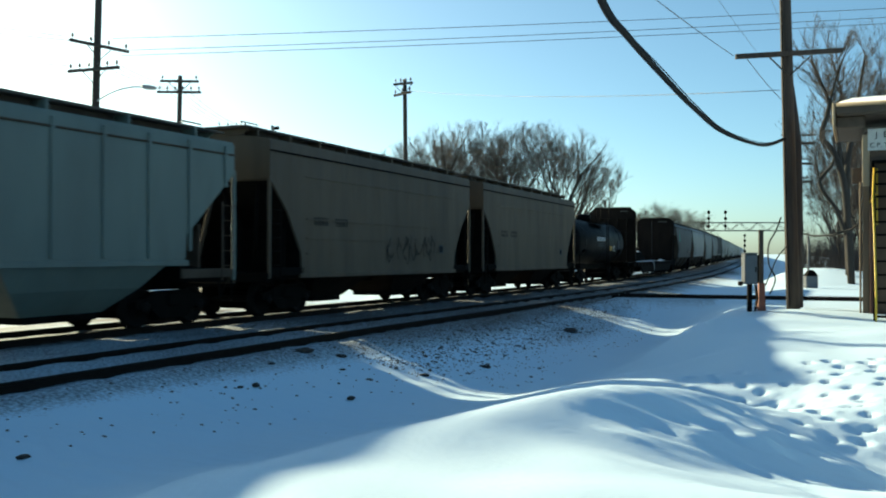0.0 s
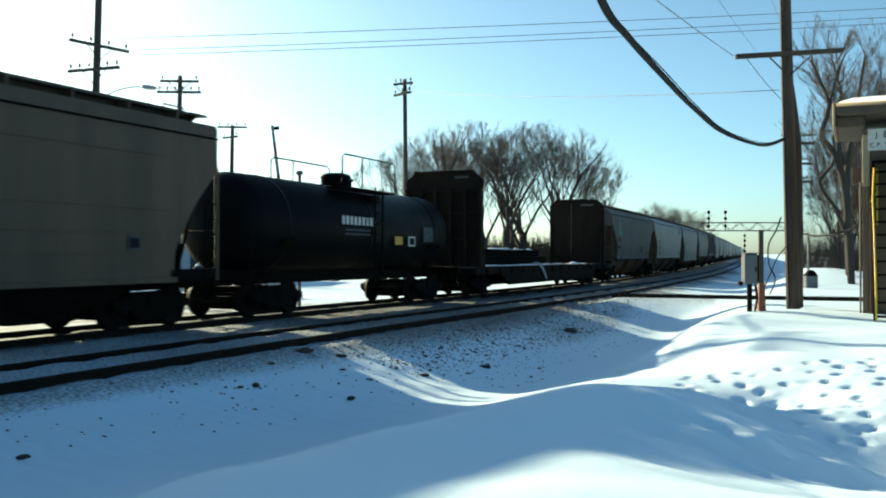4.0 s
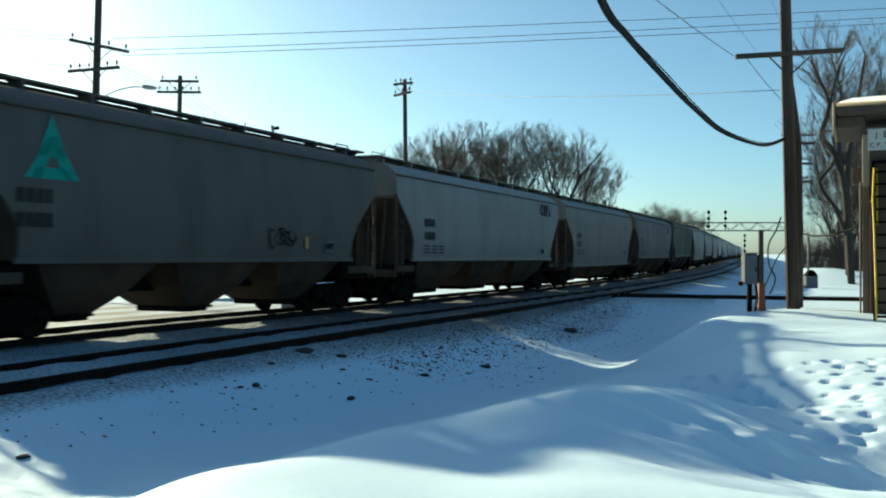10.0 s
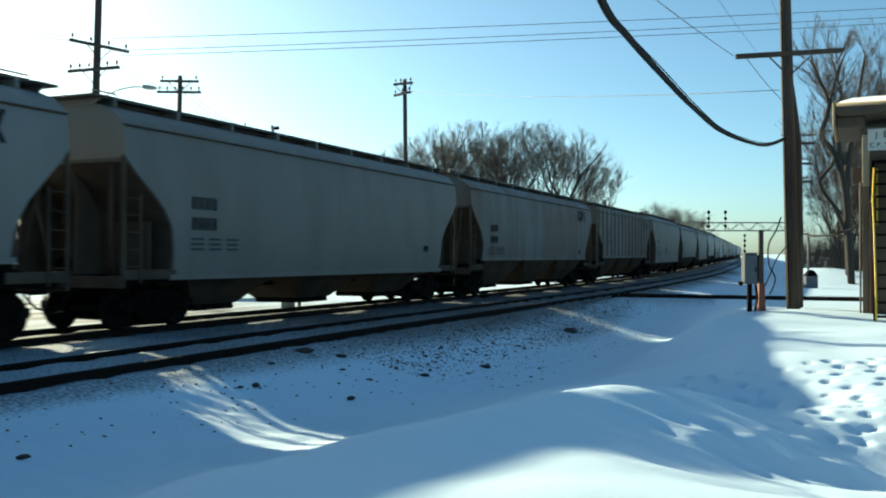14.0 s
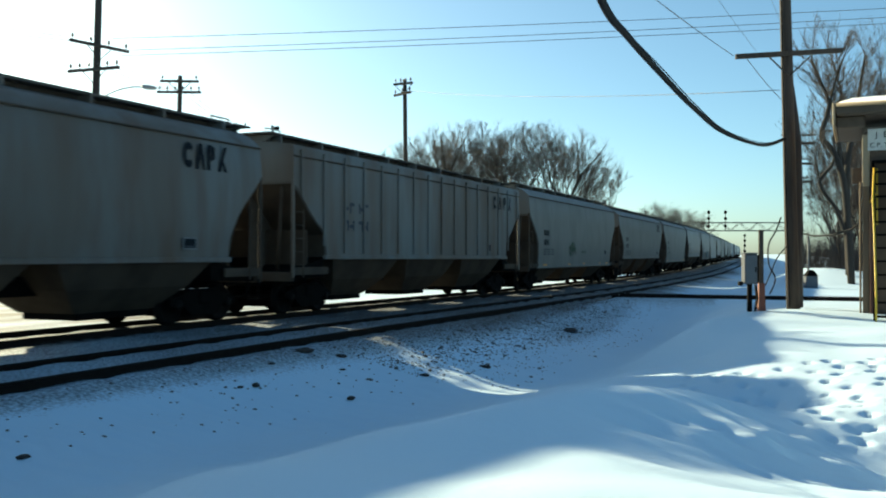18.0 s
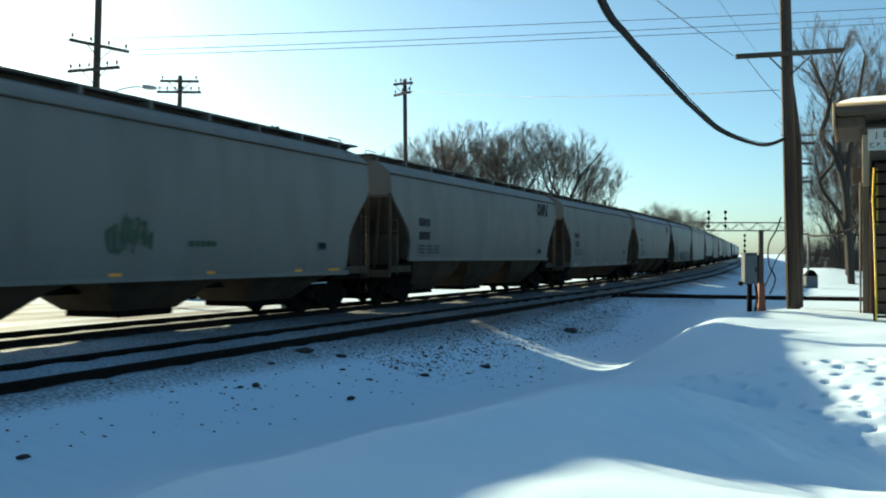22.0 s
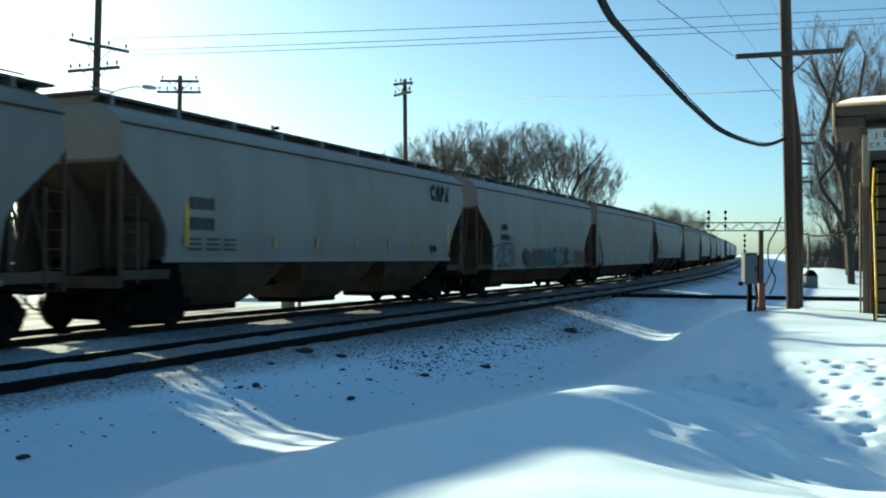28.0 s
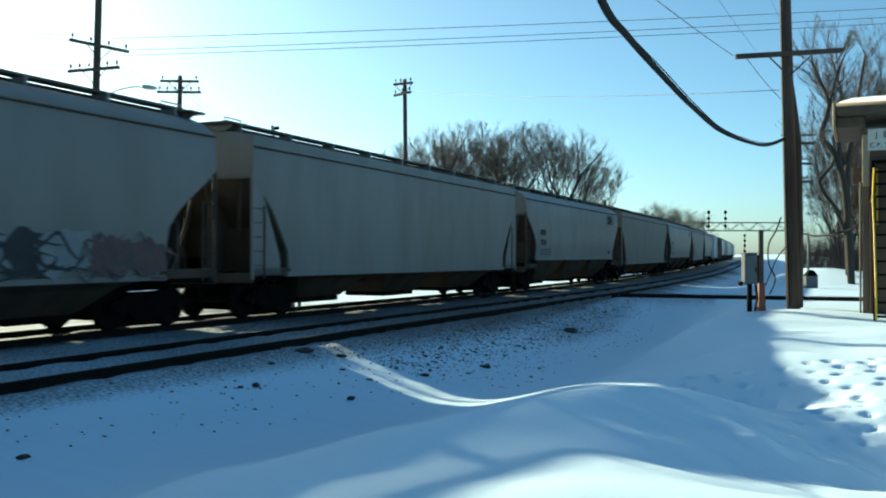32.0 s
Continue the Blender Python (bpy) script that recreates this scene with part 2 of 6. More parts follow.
FAR = np.clip((np.hypot(fx, fy) - 150) / 300, 0, 1)
soft_edge = np.mean([profile(off_all + q, s_all) for q in np.linspace(-0.75, 0.75, 9)], axis=0)
use = np.clip((off_all - 7.4) / 1.0, 0, 1)
hz = profile(off_all, s_all) * (1 - use) + soft_edge * use + np.interp(s_all, ss, lz)
bank = np.clip((off_all - 6.9) / 1.5, 0, 1)
hz += bank * 0.05 * lumps(fx, fy, 0.9, 3) * (1 - FAR)
hz += (0.008 + 0.022 * np.clip((9.8 - off_all) / 1.5, 0, 1)) * lumps(fx, fy, 5.0, 5) * (1 - FAR)
# swale wind ripples on the ditch side
band = np.clip((off_all - 6.2) / 0.7, 0, 1) * np.clip((9.2 - off_all) / 0.8, 0, 1) * np.clip((15 - s_all) / 5, 0, 1)
warp = 1.6 * lumps(fx, fy, 1.1, 8) + 0.9 * lumps(fx, fy, 2.6, 9)
hz += band * np.clip(0.5 + 0.7 * lumps(fx, fy, 1.3, 14), 0.1, 1) * 0.024 * np.sin(19.0 * (0.32 * fx + 0.95 * fy) + 5.0 * warp)
hz += band * 0.05 * lumps(fx, fy, 1.7, 15, 2)
hz += np.exp(-((off_all - 8.2) / 1.6) ** 2) * 0.012 * lumps(fx, fy, 13.0, 21, 2) * (1 - FAR)
# the shovelled pile before the camera
def mound(cx, cy, h, rx, ry, turn, sharp=2.0):
    c, q = math.cos(radians(turn)), math.sin(radians(turn))
    u, w = (fx - cx) * c + (fy - cy) * q, -(fx - cx) * q + (fy - cy) * c
    return h * np.exp(-(np.abs(u / rx) ** sharp + np.abs(w / ry) ** sharp))
hz += mound(-0.6, 4.8, 0.20, 3.4, 3.7, -12, 4.0) * (lambda k: k * k * (3 - 2 * k))(np.clip((off_all - 10.3) / 2.2, 0, 1))
hz += mound(20.5, 51, 1.0, 4.5, 3.0, 15)
hz += mound(9.5, 22.5, 0.08, 3.0, 2.5, 0)
hz += mound(8.5, 16.5, 0.12, 3.2, 1.5, 0)
hz += mound(1.5, 5.1, 0.06, 1.3, 1.1, 0, 2.2)
# the crest of the pile and the shoulder of the ditch's far bank
for x, y, h in ((3.07, 18.76, -0.099), (3.55, 18.70, 0.052), (4.06, 17.90, 0.045), (4.40, 17.19, -0.106), (4.30, 18.17, -0.128), (4.25, 21.52, 0.040), (4.91, 20.82, -0.139), (5.60, 20.00, -0.126), (5.75, 20.30, 0.239), (6.67, 21.00, -0.024), (7.41, 21.50, 0.037), (8.72, 22.00, 0.026), (-0.92, 10.71, 0.012), (3.45, 15.00, -0.052), (2.90, 12.50, -0.106), (3.00, 11.40, -0.052), (3.60, 12.50, 0.064), (4.00, 14.00, -0.061), (5.34, 16.00, 0.280), (4.87, 14.20, 0.214), (4.35, 11.50, -0.094), (3.92, 9.90, -0.040), (4.05, 9.50, -0.104), (4.16, 9.00, -0.224), (5.30, 17.30, 0.133), (6.30, 17.00, 0.076), (7.00, 19.00, 0.027), (5.80, 12.50, -0.049), (5.30, 11.00, -0.058), (5.00, 9.80, -0.036), (6.50, 11.00, -0.163), (6.00, 9.00, -0.245), (4.80, 8.40, -0.319), (4.90, 18.60, 0.120)):
    hz += mound(x, y, h, 1.15, 1.15, 0)
for x, y, h in ((-1.34, 6.60, 0.129), (-1.01, 6.60, -0.043), (-0.51, 6.10, 0.053), (-0.62, 7.40, -0.080), (-0.26, 6.35, 0.089), (-0.31, 7.65, -0.044), (0.00, 6.75, 0.148), (0.00, 8.05, -0.068), (0.27, 7.15, 0.154), (0.32, 8.45, -0.019), (0.58, 7.60, 0.178), (0.68, 8.90, -0.175), (0.94, 8.15, 0.202), (1.09, 9.45, -0.084), (1.17, 8.50, 0.150), (1.35, 9.80, -0.073), (1.44, 8.95, 0.155), (1.65, 10.25, -0.043), (1.82, 9.40, 0.146), (2.08, 10.70, -0.107), (2.29, 9.95, 0.132), (2.58, 11.25, 0.040), (2.73, 10.30, 0.073), (3.08, 11.60, -0.025), (3.13, 10.40, 0.016), (3.54, 10.50, -0.014), (3.97, 11.80, -0.263), (1.25, 7.88, -0.197), (1.12, 7.10, 0.044), (1.52, 7.85, 0.042), (0.77, 7.32, -0.141), (0.30, 6.70, -0.184), (0.27, 6.00, -0.035), (0.00, 6.20, -0.022), (-0.38, 4.50, -0.054), (-0.57, 4.30, 0.099), (-1.50, 5.40, 0.166), (0.20, 4.80, 0.101), (-0.80, 5.00, 0.075), (1.00, 5.20, -0.039), (0.00, 4.90, -0.082), (0.31, 5.40, -0.016), (0.81, 6.30, 0.048), (1.22, 6.50, -0.051), (1.63, 6.60, -0.112), (2.12, 6.90, -0.126), (2.64, 7.20, -0.163), (3.28, 7.70, -0.063), (1.74, 7.40, 0.101), (2.05, 7.40, -0.104), (1.91, 8.10, -0.106), (2.28, 8.40, 0.065), (2.76, 9.00, 0.018), (2.88, 8.70, -0.074), (2.27, 7.70, 0.061), (3.38, 8.40, -0.101), (3.97, 8.60, -0.031), (3.15, 8.60, 0.103), (2.59, 7.70, -0.068), (3.05, 7.70, -0.090), (1.90, 5.60, -0.121), (2.50, 5.80, -0.138), (3.10, 6.20, -0.273), (3.60, 7.40, -0.278), (4.40, 7.60, -0.257)):
    hz += mound(x, y, h, 0.70, 0.70, 0)
# trodden holes
rng = random.Random(4)
holes = []
for i in range(400):
    x, y = rng.uniform(2.6, 6.6), rng.uniform(9.6, 13.8)
    if (0.375 if y < 10.6 else 0.25) * y < x < 0.52 * y and all((x - a) ** 2 + (y - b) ** 2 > 0.09 for a, b in holes):
        holes.append((x, y))
for x, y in holes:
    w = rng.uniform(0.035, 0.06)
    hz -= mound(x, y, rng.uniform(0.07, 0.12), w * 1.5, w, rng.uniform(20, 90), 3.0)
    hz += mound(x + 0.15, y - 0.11, 0.02, w * 1.3, w, rng.uniform(0, 90))
for i in range(70):                      # shallow trampled dents
    y = rng.uniform(8.4, 12.6)
    x = y * rng.uniform(0.30, 0.44)
    w = rng.uniform(0.06, 0.10)
    hz -= mound(x, y, rng.uniform(0.008, 0.03), w * 1.5, w, rng.uniform(0, 180), 2.5)
rng = random.Random(9)
for i in range(300):                      # trodden crust in the hollow
    u = rng.uniform(0, 1)
    x, y = 1.9 + 2.0 * u + rng.gauss(0, 0.3), 7.9 + 0.8 * u + rng.gauss(0, 0.65)
    hz += mound(x, y, rng.uniform(-0.024, 0.022), rng.uniform(0.12, 0.34), rng.uniform(0.06, 0.13), rng.uniform(-50, -10), 2.2)
for i in range(10):                      # broken crust on the pile's back
    x, y = rng.uniform(1.2, 2.9), rng.uniform(5.2, 6.8)
    hz -= mound(x, y, rng.uniform(0.008, 0.02), 0.28, 0.09, rng.uniform(-60, -20), 2.0)
# the crossing line's bed
cross_p, cross_d = Vector((7.3, 33.5)), Vector((0.925, -0.38))
w_all = np.abs((fx - cross_p.x) * cross_d.y - (fy - cross_p.y) * cross_d.x)
a_all = (fx - cross_p.x) * cross_d.x + (fy - cross_p.y) * cross_d.y
bed = np.clip(1 - (w_all - 1.6) / 1.5, 0, 1) * (np.hypot(fx, fy) < 90) * np.clip((a_all + 2.2) / 1.2, 0, 1)
hz = hz * (1 - bed) + bed * 0.03
dirt = np.exp(-(np.maximum(np.abs(off_all - 2.25) - 3.5, 0) / (0.55 + 0.75 * np.clip((s_all - 9) / 10, 0, 1))) ** 2) * (0.65 + 0.20 * np.clip((s_all - 10) / 12, 0, 1) + 0.07 * lumps(fx, fy, 1.6, 33))
dirt = np.maximum(dirt, np.exp(-(np.maximum(np.abs(off_all) - 1.2, 0) / 0.5) ** 2) * 0.82)
dirt = np.maximum(dirt, 0.52 * np.exp(-(np.maximum(np.abs(off_all - 7.0) - 0.6, 0) / 0.7) ** 2) * np.clip((s_all - 17) / 8, 0, 1) * np.clip((60 - s_all) / 25, 0, 1))
road = np.exp(-(np.maximum(np.abs(off_all + 7.5) - 4.0, 0) / 1.5) ** 2) * np.clip((30 - s_all) / 8, 0, 1)
dirt = np.maximum(dirt, road * 0.42)
dirt = np.maximum(dirt, bed * 0.58)
dirt = np.maximum(dirt, 0.72 * np.exp(-(np.maximum(np.abs(off_all + 2.6) - 1.6, 0) / 0.5) ** 2) * np.clip((24 - s_all) / 9, 0, 1))
dirt[(off_all > 10.5)] = 0
# unseen dark ground behind the camera, added to cut the snow's bounce light
bounce_cut = np.clip((2.6 - fy) / 0.8, 0, 1) * np.clip((70 - np.hypot(fx, fy)) / 10, 0, 1) * (off_all > 8)
dirt = np.maximum(dirt, bounce_cut * 0.9)
# grey-brown driven snow of the road beyond the through track
slush = np.clip((-2.2 - off_all) / 0.8, 0, 1) * np.clip((off_all + 34) / 8, 0, 1) * np.clip((34 - s_all) / 8, 0, 1)
slush *= np.clip(0.75 + 0.45 * lumps(fx, fy, 0.8, 41) + 0.25 * np.sin(2.6 * off_all + 2 * lumps(fx, fy, 0.3, 42)), 0.15, 1)
nx, ny = len(gx), len(gy)
idx = np.arange(nx * ny).reshape(ny, nx)
quads = np.stack([idx[:-1, :-1], idx[:-1, 1:], idx[1:, 1:], idx[1:, :-1]], -1).reshape(-1, 4)
me = bpy.data.meshes.new("ground")
me.from_pydata(np.stack([fx, fy, hz], 1).tolist(), [], quads.tolist())
me.polygons.foreach_set("use_smooth", [True] * len(quads))
me.attributes.new("dirt", "FLOAT", "POINT").data.foreach_set("value", dirt.astype(np.float32))
me.attributes.new("slush", "FLOAT", "POINT").data.foreach_set("value", slush.astype(np.float32))
me.materials.append(SNOW)
ground = tagged(new("ground", me), "snow-covered ground with a ditch and trodden snow", "ground", kind="structure")


def ground_z(x, y):
    """Height of the snow at a place."""
    i = int(np.clip(np.searchsorted(gx, x) - 1, 0, nx - 2))
    j = int(np.clip(np.searchsorted(gy, y) - 1, 0, ny - 2))
    u, w = (x - gx[i]) / (gx[i + 1] - gx[i]), (y - gy[j]) / (gy[j + 1] - gy[j])
    h = hz.reshape(ny, nx)
    return float(h[j, i] * (1 - u) * (1 - w) + h[j, i + 1] * u * (1 - w) + h[j + 1, i] * (1 - u) * w + h[j + 1, i + 1] * u * w)


# ---------------------------------------------------------------- rails
RAIL_PROFILE = [(-0.07, -0.172), (0.07, -0.172), (0.07, -0.155), (0.012, -0.135), (0.01, -0.045), (0.036, -0.035), (0.036, -0.006), (0.028, 0.0),
                (-0.028, 0.0), (-0.036, -0.006), (-0.036, -0.035), (-0.01, -0.045), (-0.012, -0.135), (-0.07, -0.155)]


def rail(off, s0, s1, step=4.0):
    sh = Shape()
    rings = []
    s = s0
    while s <= s1:
        x, y, z, th = line(s, off)
        rings.append([(x + q * math.cos(th), y - q * math.sin(th), z + h) for q, h in RAIL_PROFILE])
        s += step
    return sh.loft(rings)


for name, base, label in (("track_through", 0.0, "dark rusty steel rails under the moving train"), ("track_near", SPACING, "empty dark steel rails half buried in snow")):
    tr = tagged(new(name), label, "railway track", kind="structure")
    for o in (-0.755, 0.755):
        part("rail", rail(base + o, -120, 560), RAILSTEEL, tr)
    tie = Shape().box(-1.28, 1.28, -0.115, 0.115, -0.13, 0.03, 0.012).mesh("tie", TIEWOOD)
    rng = random.Random(int(base) + 2)
    for i in range(220):
        s = -8 + i * 0.52
        x, y, z, th = line(s, base)
        part("tie", tie, None, tr, at=pose(x, y, z - (0.17 if base == 0 else 0.215) + rng.uniform(-0.02, 0.02), 0, 0, -math.degrees(th) + rng.uniform(-1, 1)))
tr = tagged(new("track_crossing"), "rusty rails of the crossing line through snow", "railway track", kind="structure")
for k in (-0.755, 0.755):
    q = Vector((-cross_d.y, cross_d.x)) * k
    rings = []
    for a in (-1.2, 0, 12, 40, 80):
        c = cross_p + q + cross_d * a
        rings.append([(c.x - cross_d.y * u, c.y + cross_d.x * u, h + 0.10) for u, h in RAIL_PROFILE])
    part("rail", Shape().loft(rings), RAILSTEEL, tr)
tie = Shape().box(-0.115, 0.115, -1.3, 1.3, -0.13, 0.03, 0.012).mesh("tie", TIEWOOD)
for i in range(60):
    c = cross_p + cross_d * (2.0 + i * 0.53)
    part("tie", tie, None, tr, at=pose(c.x, c.y, -0.02, 0, 0, math.degrees(math.atan2(cross_d.y, cross_d.x))))

# ---------------------------------------------------------------- the train's running gear
def wheelset_shape():
    sh = Shape().tube([(0, -0.95, 0), (0, 0.95, 0)], 0.08, 8)
    for q in (-1, 1):
        sh.lathe((0, q * 0.69, 0), (0, q, 0), [(0.0, 0.10), (0.0, 0.455), (0.03, 0.455), (0.035, 0.425), (0.13, 0.42), (0.13, 0.36), (0.09, 0.34), (0.075, 0.16), (0.14, 0.13), (0.14, 0.09)], 24)
        sh.lathe((0, q * 0.95, 0), (0, q, 0), [(0, 0.12), (0.12, 0.12), (0.14, 0.09), (0.14, 0.0)], 10)
    return sh


def side_frame_shape(q):
    sh = Shape()
    out = [(-1.15, 0.40), (-1.15, 0.56), (-0.85, 0.62), (-0.45, 0.76), (0.45, 0.76), (0.85, 0.62), (1.15, 0.56), (1.15, 0.40), (0.72, 0.40), (0.42, 0.17), (-0.42, 0.17), (-0.72, 0.40)]
    sh.prism(out, "y", q * 0.98 - 0.07, q * 0.98 + 0.07)
    return sh


MESH = {}
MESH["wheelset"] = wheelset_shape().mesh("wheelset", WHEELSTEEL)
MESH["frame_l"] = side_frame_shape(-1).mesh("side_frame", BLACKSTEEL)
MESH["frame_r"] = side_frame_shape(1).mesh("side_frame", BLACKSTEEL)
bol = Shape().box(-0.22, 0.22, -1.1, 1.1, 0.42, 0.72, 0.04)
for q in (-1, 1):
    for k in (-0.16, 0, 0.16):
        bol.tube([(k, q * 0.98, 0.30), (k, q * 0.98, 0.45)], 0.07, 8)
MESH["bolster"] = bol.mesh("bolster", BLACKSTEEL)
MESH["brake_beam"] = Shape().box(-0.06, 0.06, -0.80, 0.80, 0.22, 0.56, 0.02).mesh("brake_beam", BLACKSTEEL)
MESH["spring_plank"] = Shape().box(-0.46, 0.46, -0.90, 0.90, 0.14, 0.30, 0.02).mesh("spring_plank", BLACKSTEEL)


def truck(car, x):
    t = part("truck", MESH["bolster"], None, car, at=pose(x, 0, 0))
    part("side_frame", MESH["frame_l"], None, t)
    part("side_frame", MESH["frame_r"], None, t)
    for k in (-0.89, 0.89):
        part("wheelset", MESH["wheelset"], None, t, at=pose(k, 0, 0.42))
    for k in (-0.40, 0.40):
        part("brake_beam", MESH["brake_beam"], None, t, at=pose(k, 0, 0))
    part("spring_plank", MESH["spring_plank"], None, t)
    return t


def coupler_shape(x, out):
    sh = Shape().box(min(x, x + out * 0.55), max(x, x + out * 0.55), -0.08, 0.08, 0.78, 0.94, 0.02)
    sh.box(min(x + out * 0.5, x + out * 0.78), max(x + out * 0.5, x + out * 0.78), -0.14, 0.12, 0.74, 0.98, 0.04)
    sh.tube([(x + out * 0.1, -0.3, 0.8), (x + out * 0.4, -0.34, 0.5), (x + out * 0.72, -0.2, 0.45)], 0.025, 6)
    return sh


def ladder_shape(x, y, z0, z1, width, rungs, inward):
    sh = Shape()
    for k in (0, width):
        sh.box(x + k - 0.03, x + k + 0.03, y - 0.02, y + 0.02, z0, z1)
    for i in range(rungs):
        z = z0 + 0.2 + (z1 - z0 - 0.3) * i / (rungs - 1)
        sh.tube([(x, y - 0.02, z), (x + width, y - 0.02, z)], 0.016, 6)
    return sh


# ---------------------------------------------------------------- covered hoppers
def hopper(name, label, length, paint, bay_paint, ribs=0, roofz=4.72, bays=3, low=1.42, flare=1.0, group="covered hopper cars", kind="curved", trough=0.02, end_paint=ENDDIRT, gap=0.5):
    """A covered hopper car of that length over its couplers; its origin is on the rails at mid length."""
    car = thing(name, label, "hopper car", group=group)
    he = length / 2 - 0.72                  # half length of the body
    hb = he - 1.75 * flare                  # half length at the bottom of the side
    sh = Shape()
    if kind == "curved":
        levels = [(low, 1.50, hb), (low + 0.5, 1.56, hb + 0.02), (2.1, 1.58, hb + 0.12 * flare), (2.45, 1.59, hb + 0.42 * flare), (2.8, 1.585, hb + 0.90 * flare), (3.15, 1.57, hb + 1.42 * flare), (3.34, 1.565, he - 0.08), (3.42, 1.56, he),
                  (roofz - 0.64, 1.49, he), (roofz - 0.57, 1.45, he), (roofz - 0.36, 1.20, he), (roofz - 0.22, 0.85, he), (roofz - 0.16, 0.3, he)]
    else:
        levels = [(low, 1.52, hb), (low + 0.6, 1.52, hb + 0.05), (2.6, 1.52, hb + 0.82 * flare), (3.35, 1.52, he - 0.05), (3.45, 1.52, he),
                  (roofz - 0.45, 1.52, he), (roofz - 0.36, 1.47, he), (roofz - 0.27, 0.85, he), (roofz - 0.22, 0.3, he)]
    rings = [[(-l, -w, z), (l, -w, z), (l, w, z), (-l, w, z)] for z, w, l in levels]
    sh.loft(rings, smooth=False)
    part("body", sh.mesh("body", paint, 38), None, car)
    if ribs:
        for q in (-1, 1):
            for i in range(ribs):
                x = (-he + 0.35) + (2 * he - 0.7) * i / (ribs - 1)
                zlo = low if abs(x) < hb else low + (abs(x) - hb) / 1.75 / flare * (3.35 - low) * 1.0
                if zlo < 3.9:
                    part("side_rib", Shape().box(x - 0.045, x + 0.045, q * 1.52 - 0.05 * (q < 0), q * 1.52 + 0.05 * (q > 0), zlo + 0.1, roofz - 0.47, 0.012), paint, car)
    # roof eave and lower side sill
    for q in (-1, 1):
        ye = 1.47 if kind == "curved" else 1.53
        ye += 0.035 if kind == "curved" else 0.0
        part("eave_rail", Shape().box(-he, he, q * ye - 0.03, q * ye + 0.03, roofz - 0.675, roofz - 0.635, 0.01), end_paint, car, "dark eave seam")
        part("side_sill", Shape().box(-hb - 0.1, hb + 0.1, q * 1.50 - 0.05, q * 1.50 + 0.05, low - 0.06, low + 0.06, 0.015), paint, car)
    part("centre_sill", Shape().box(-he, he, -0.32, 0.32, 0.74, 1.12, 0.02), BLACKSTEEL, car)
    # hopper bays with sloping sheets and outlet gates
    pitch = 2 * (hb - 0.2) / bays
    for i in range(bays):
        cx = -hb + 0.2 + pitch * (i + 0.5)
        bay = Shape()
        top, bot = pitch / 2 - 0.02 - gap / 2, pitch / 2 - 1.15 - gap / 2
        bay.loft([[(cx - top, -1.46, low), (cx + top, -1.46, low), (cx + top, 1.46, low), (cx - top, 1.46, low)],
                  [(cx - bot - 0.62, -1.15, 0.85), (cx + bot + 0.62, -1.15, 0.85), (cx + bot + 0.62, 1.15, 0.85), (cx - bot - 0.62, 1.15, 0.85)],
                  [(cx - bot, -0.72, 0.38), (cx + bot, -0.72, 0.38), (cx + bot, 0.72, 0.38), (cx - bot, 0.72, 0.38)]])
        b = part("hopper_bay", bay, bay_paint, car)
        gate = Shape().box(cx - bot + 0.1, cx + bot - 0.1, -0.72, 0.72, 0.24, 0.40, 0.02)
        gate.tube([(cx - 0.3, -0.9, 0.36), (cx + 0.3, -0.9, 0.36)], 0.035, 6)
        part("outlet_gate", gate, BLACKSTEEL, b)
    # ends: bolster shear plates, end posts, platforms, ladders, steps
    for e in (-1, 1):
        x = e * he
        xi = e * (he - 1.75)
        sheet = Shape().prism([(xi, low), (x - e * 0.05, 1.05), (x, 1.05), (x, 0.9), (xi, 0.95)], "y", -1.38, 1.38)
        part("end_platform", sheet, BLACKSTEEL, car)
        slope = Shape().loft([[(e * (l + 0.012), 0.05 - w, z), (e * (l + 0.012), w - 0.05, z), (e * (l + 0.035), w - 0.05, z), (e * (l + 0.035), 0.05 - w, z)] for z, w, l in levels if z < 3.36])
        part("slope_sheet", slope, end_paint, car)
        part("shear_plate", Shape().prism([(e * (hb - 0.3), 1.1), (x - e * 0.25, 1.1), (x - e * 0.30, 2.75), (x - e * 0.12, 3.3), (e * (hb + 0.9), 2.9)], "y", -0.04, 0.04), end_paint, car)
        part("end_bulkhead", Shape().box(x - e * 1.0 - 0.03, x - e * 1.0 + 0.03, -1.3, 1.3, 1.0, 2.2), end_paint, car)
        for q in (-1, 1):
            part("corner_post", Shape().box(x - 0.04, x + 0.04, q * 1.50 - 0.04, q * 1.50 + 0.04, 0.95, 3.46, 0.012), paint if kind == "flat" else end_paint, car)
            xs = x - e * 0.46
            lad = Shape().box(xs - 0.022, xs + 0.022, q * 1.53 - 0.015, q * 1.53 + 0.015, 0.95, 2.72)
            for k in range(5):
                lad.tube([(xs, q * 1.53, 1.28 + 0.34 * k), (x, q * 1.53, 1.28 + 0.34 * k)], 0.011, 5)
            part("ladder", lad, end_paint, car)
            part("corner_sill", Shape().box(min(x, e * (hb - 0.1)), max(x, e * (hb - 0.1)), q * 1.49 - 0.03, q * 1.49 + 0.03, 1.02, 1.22, 0.012), end_paint, car)
            part("step", Shape().tube([(x - e * 0.55, q * 1.52, 0.95), (x - e * 0.55, q * 1.52, 0.48), (x - e * 0.1, q * 1.52, 0.48), (x - e * 0.1, q * 1.52, 0.95)], 0.022, 6), BLACKSTEEL, car)
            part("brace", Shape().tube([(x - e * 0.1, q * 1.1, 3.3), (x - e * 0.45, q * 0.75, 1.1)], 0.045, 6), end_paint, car)
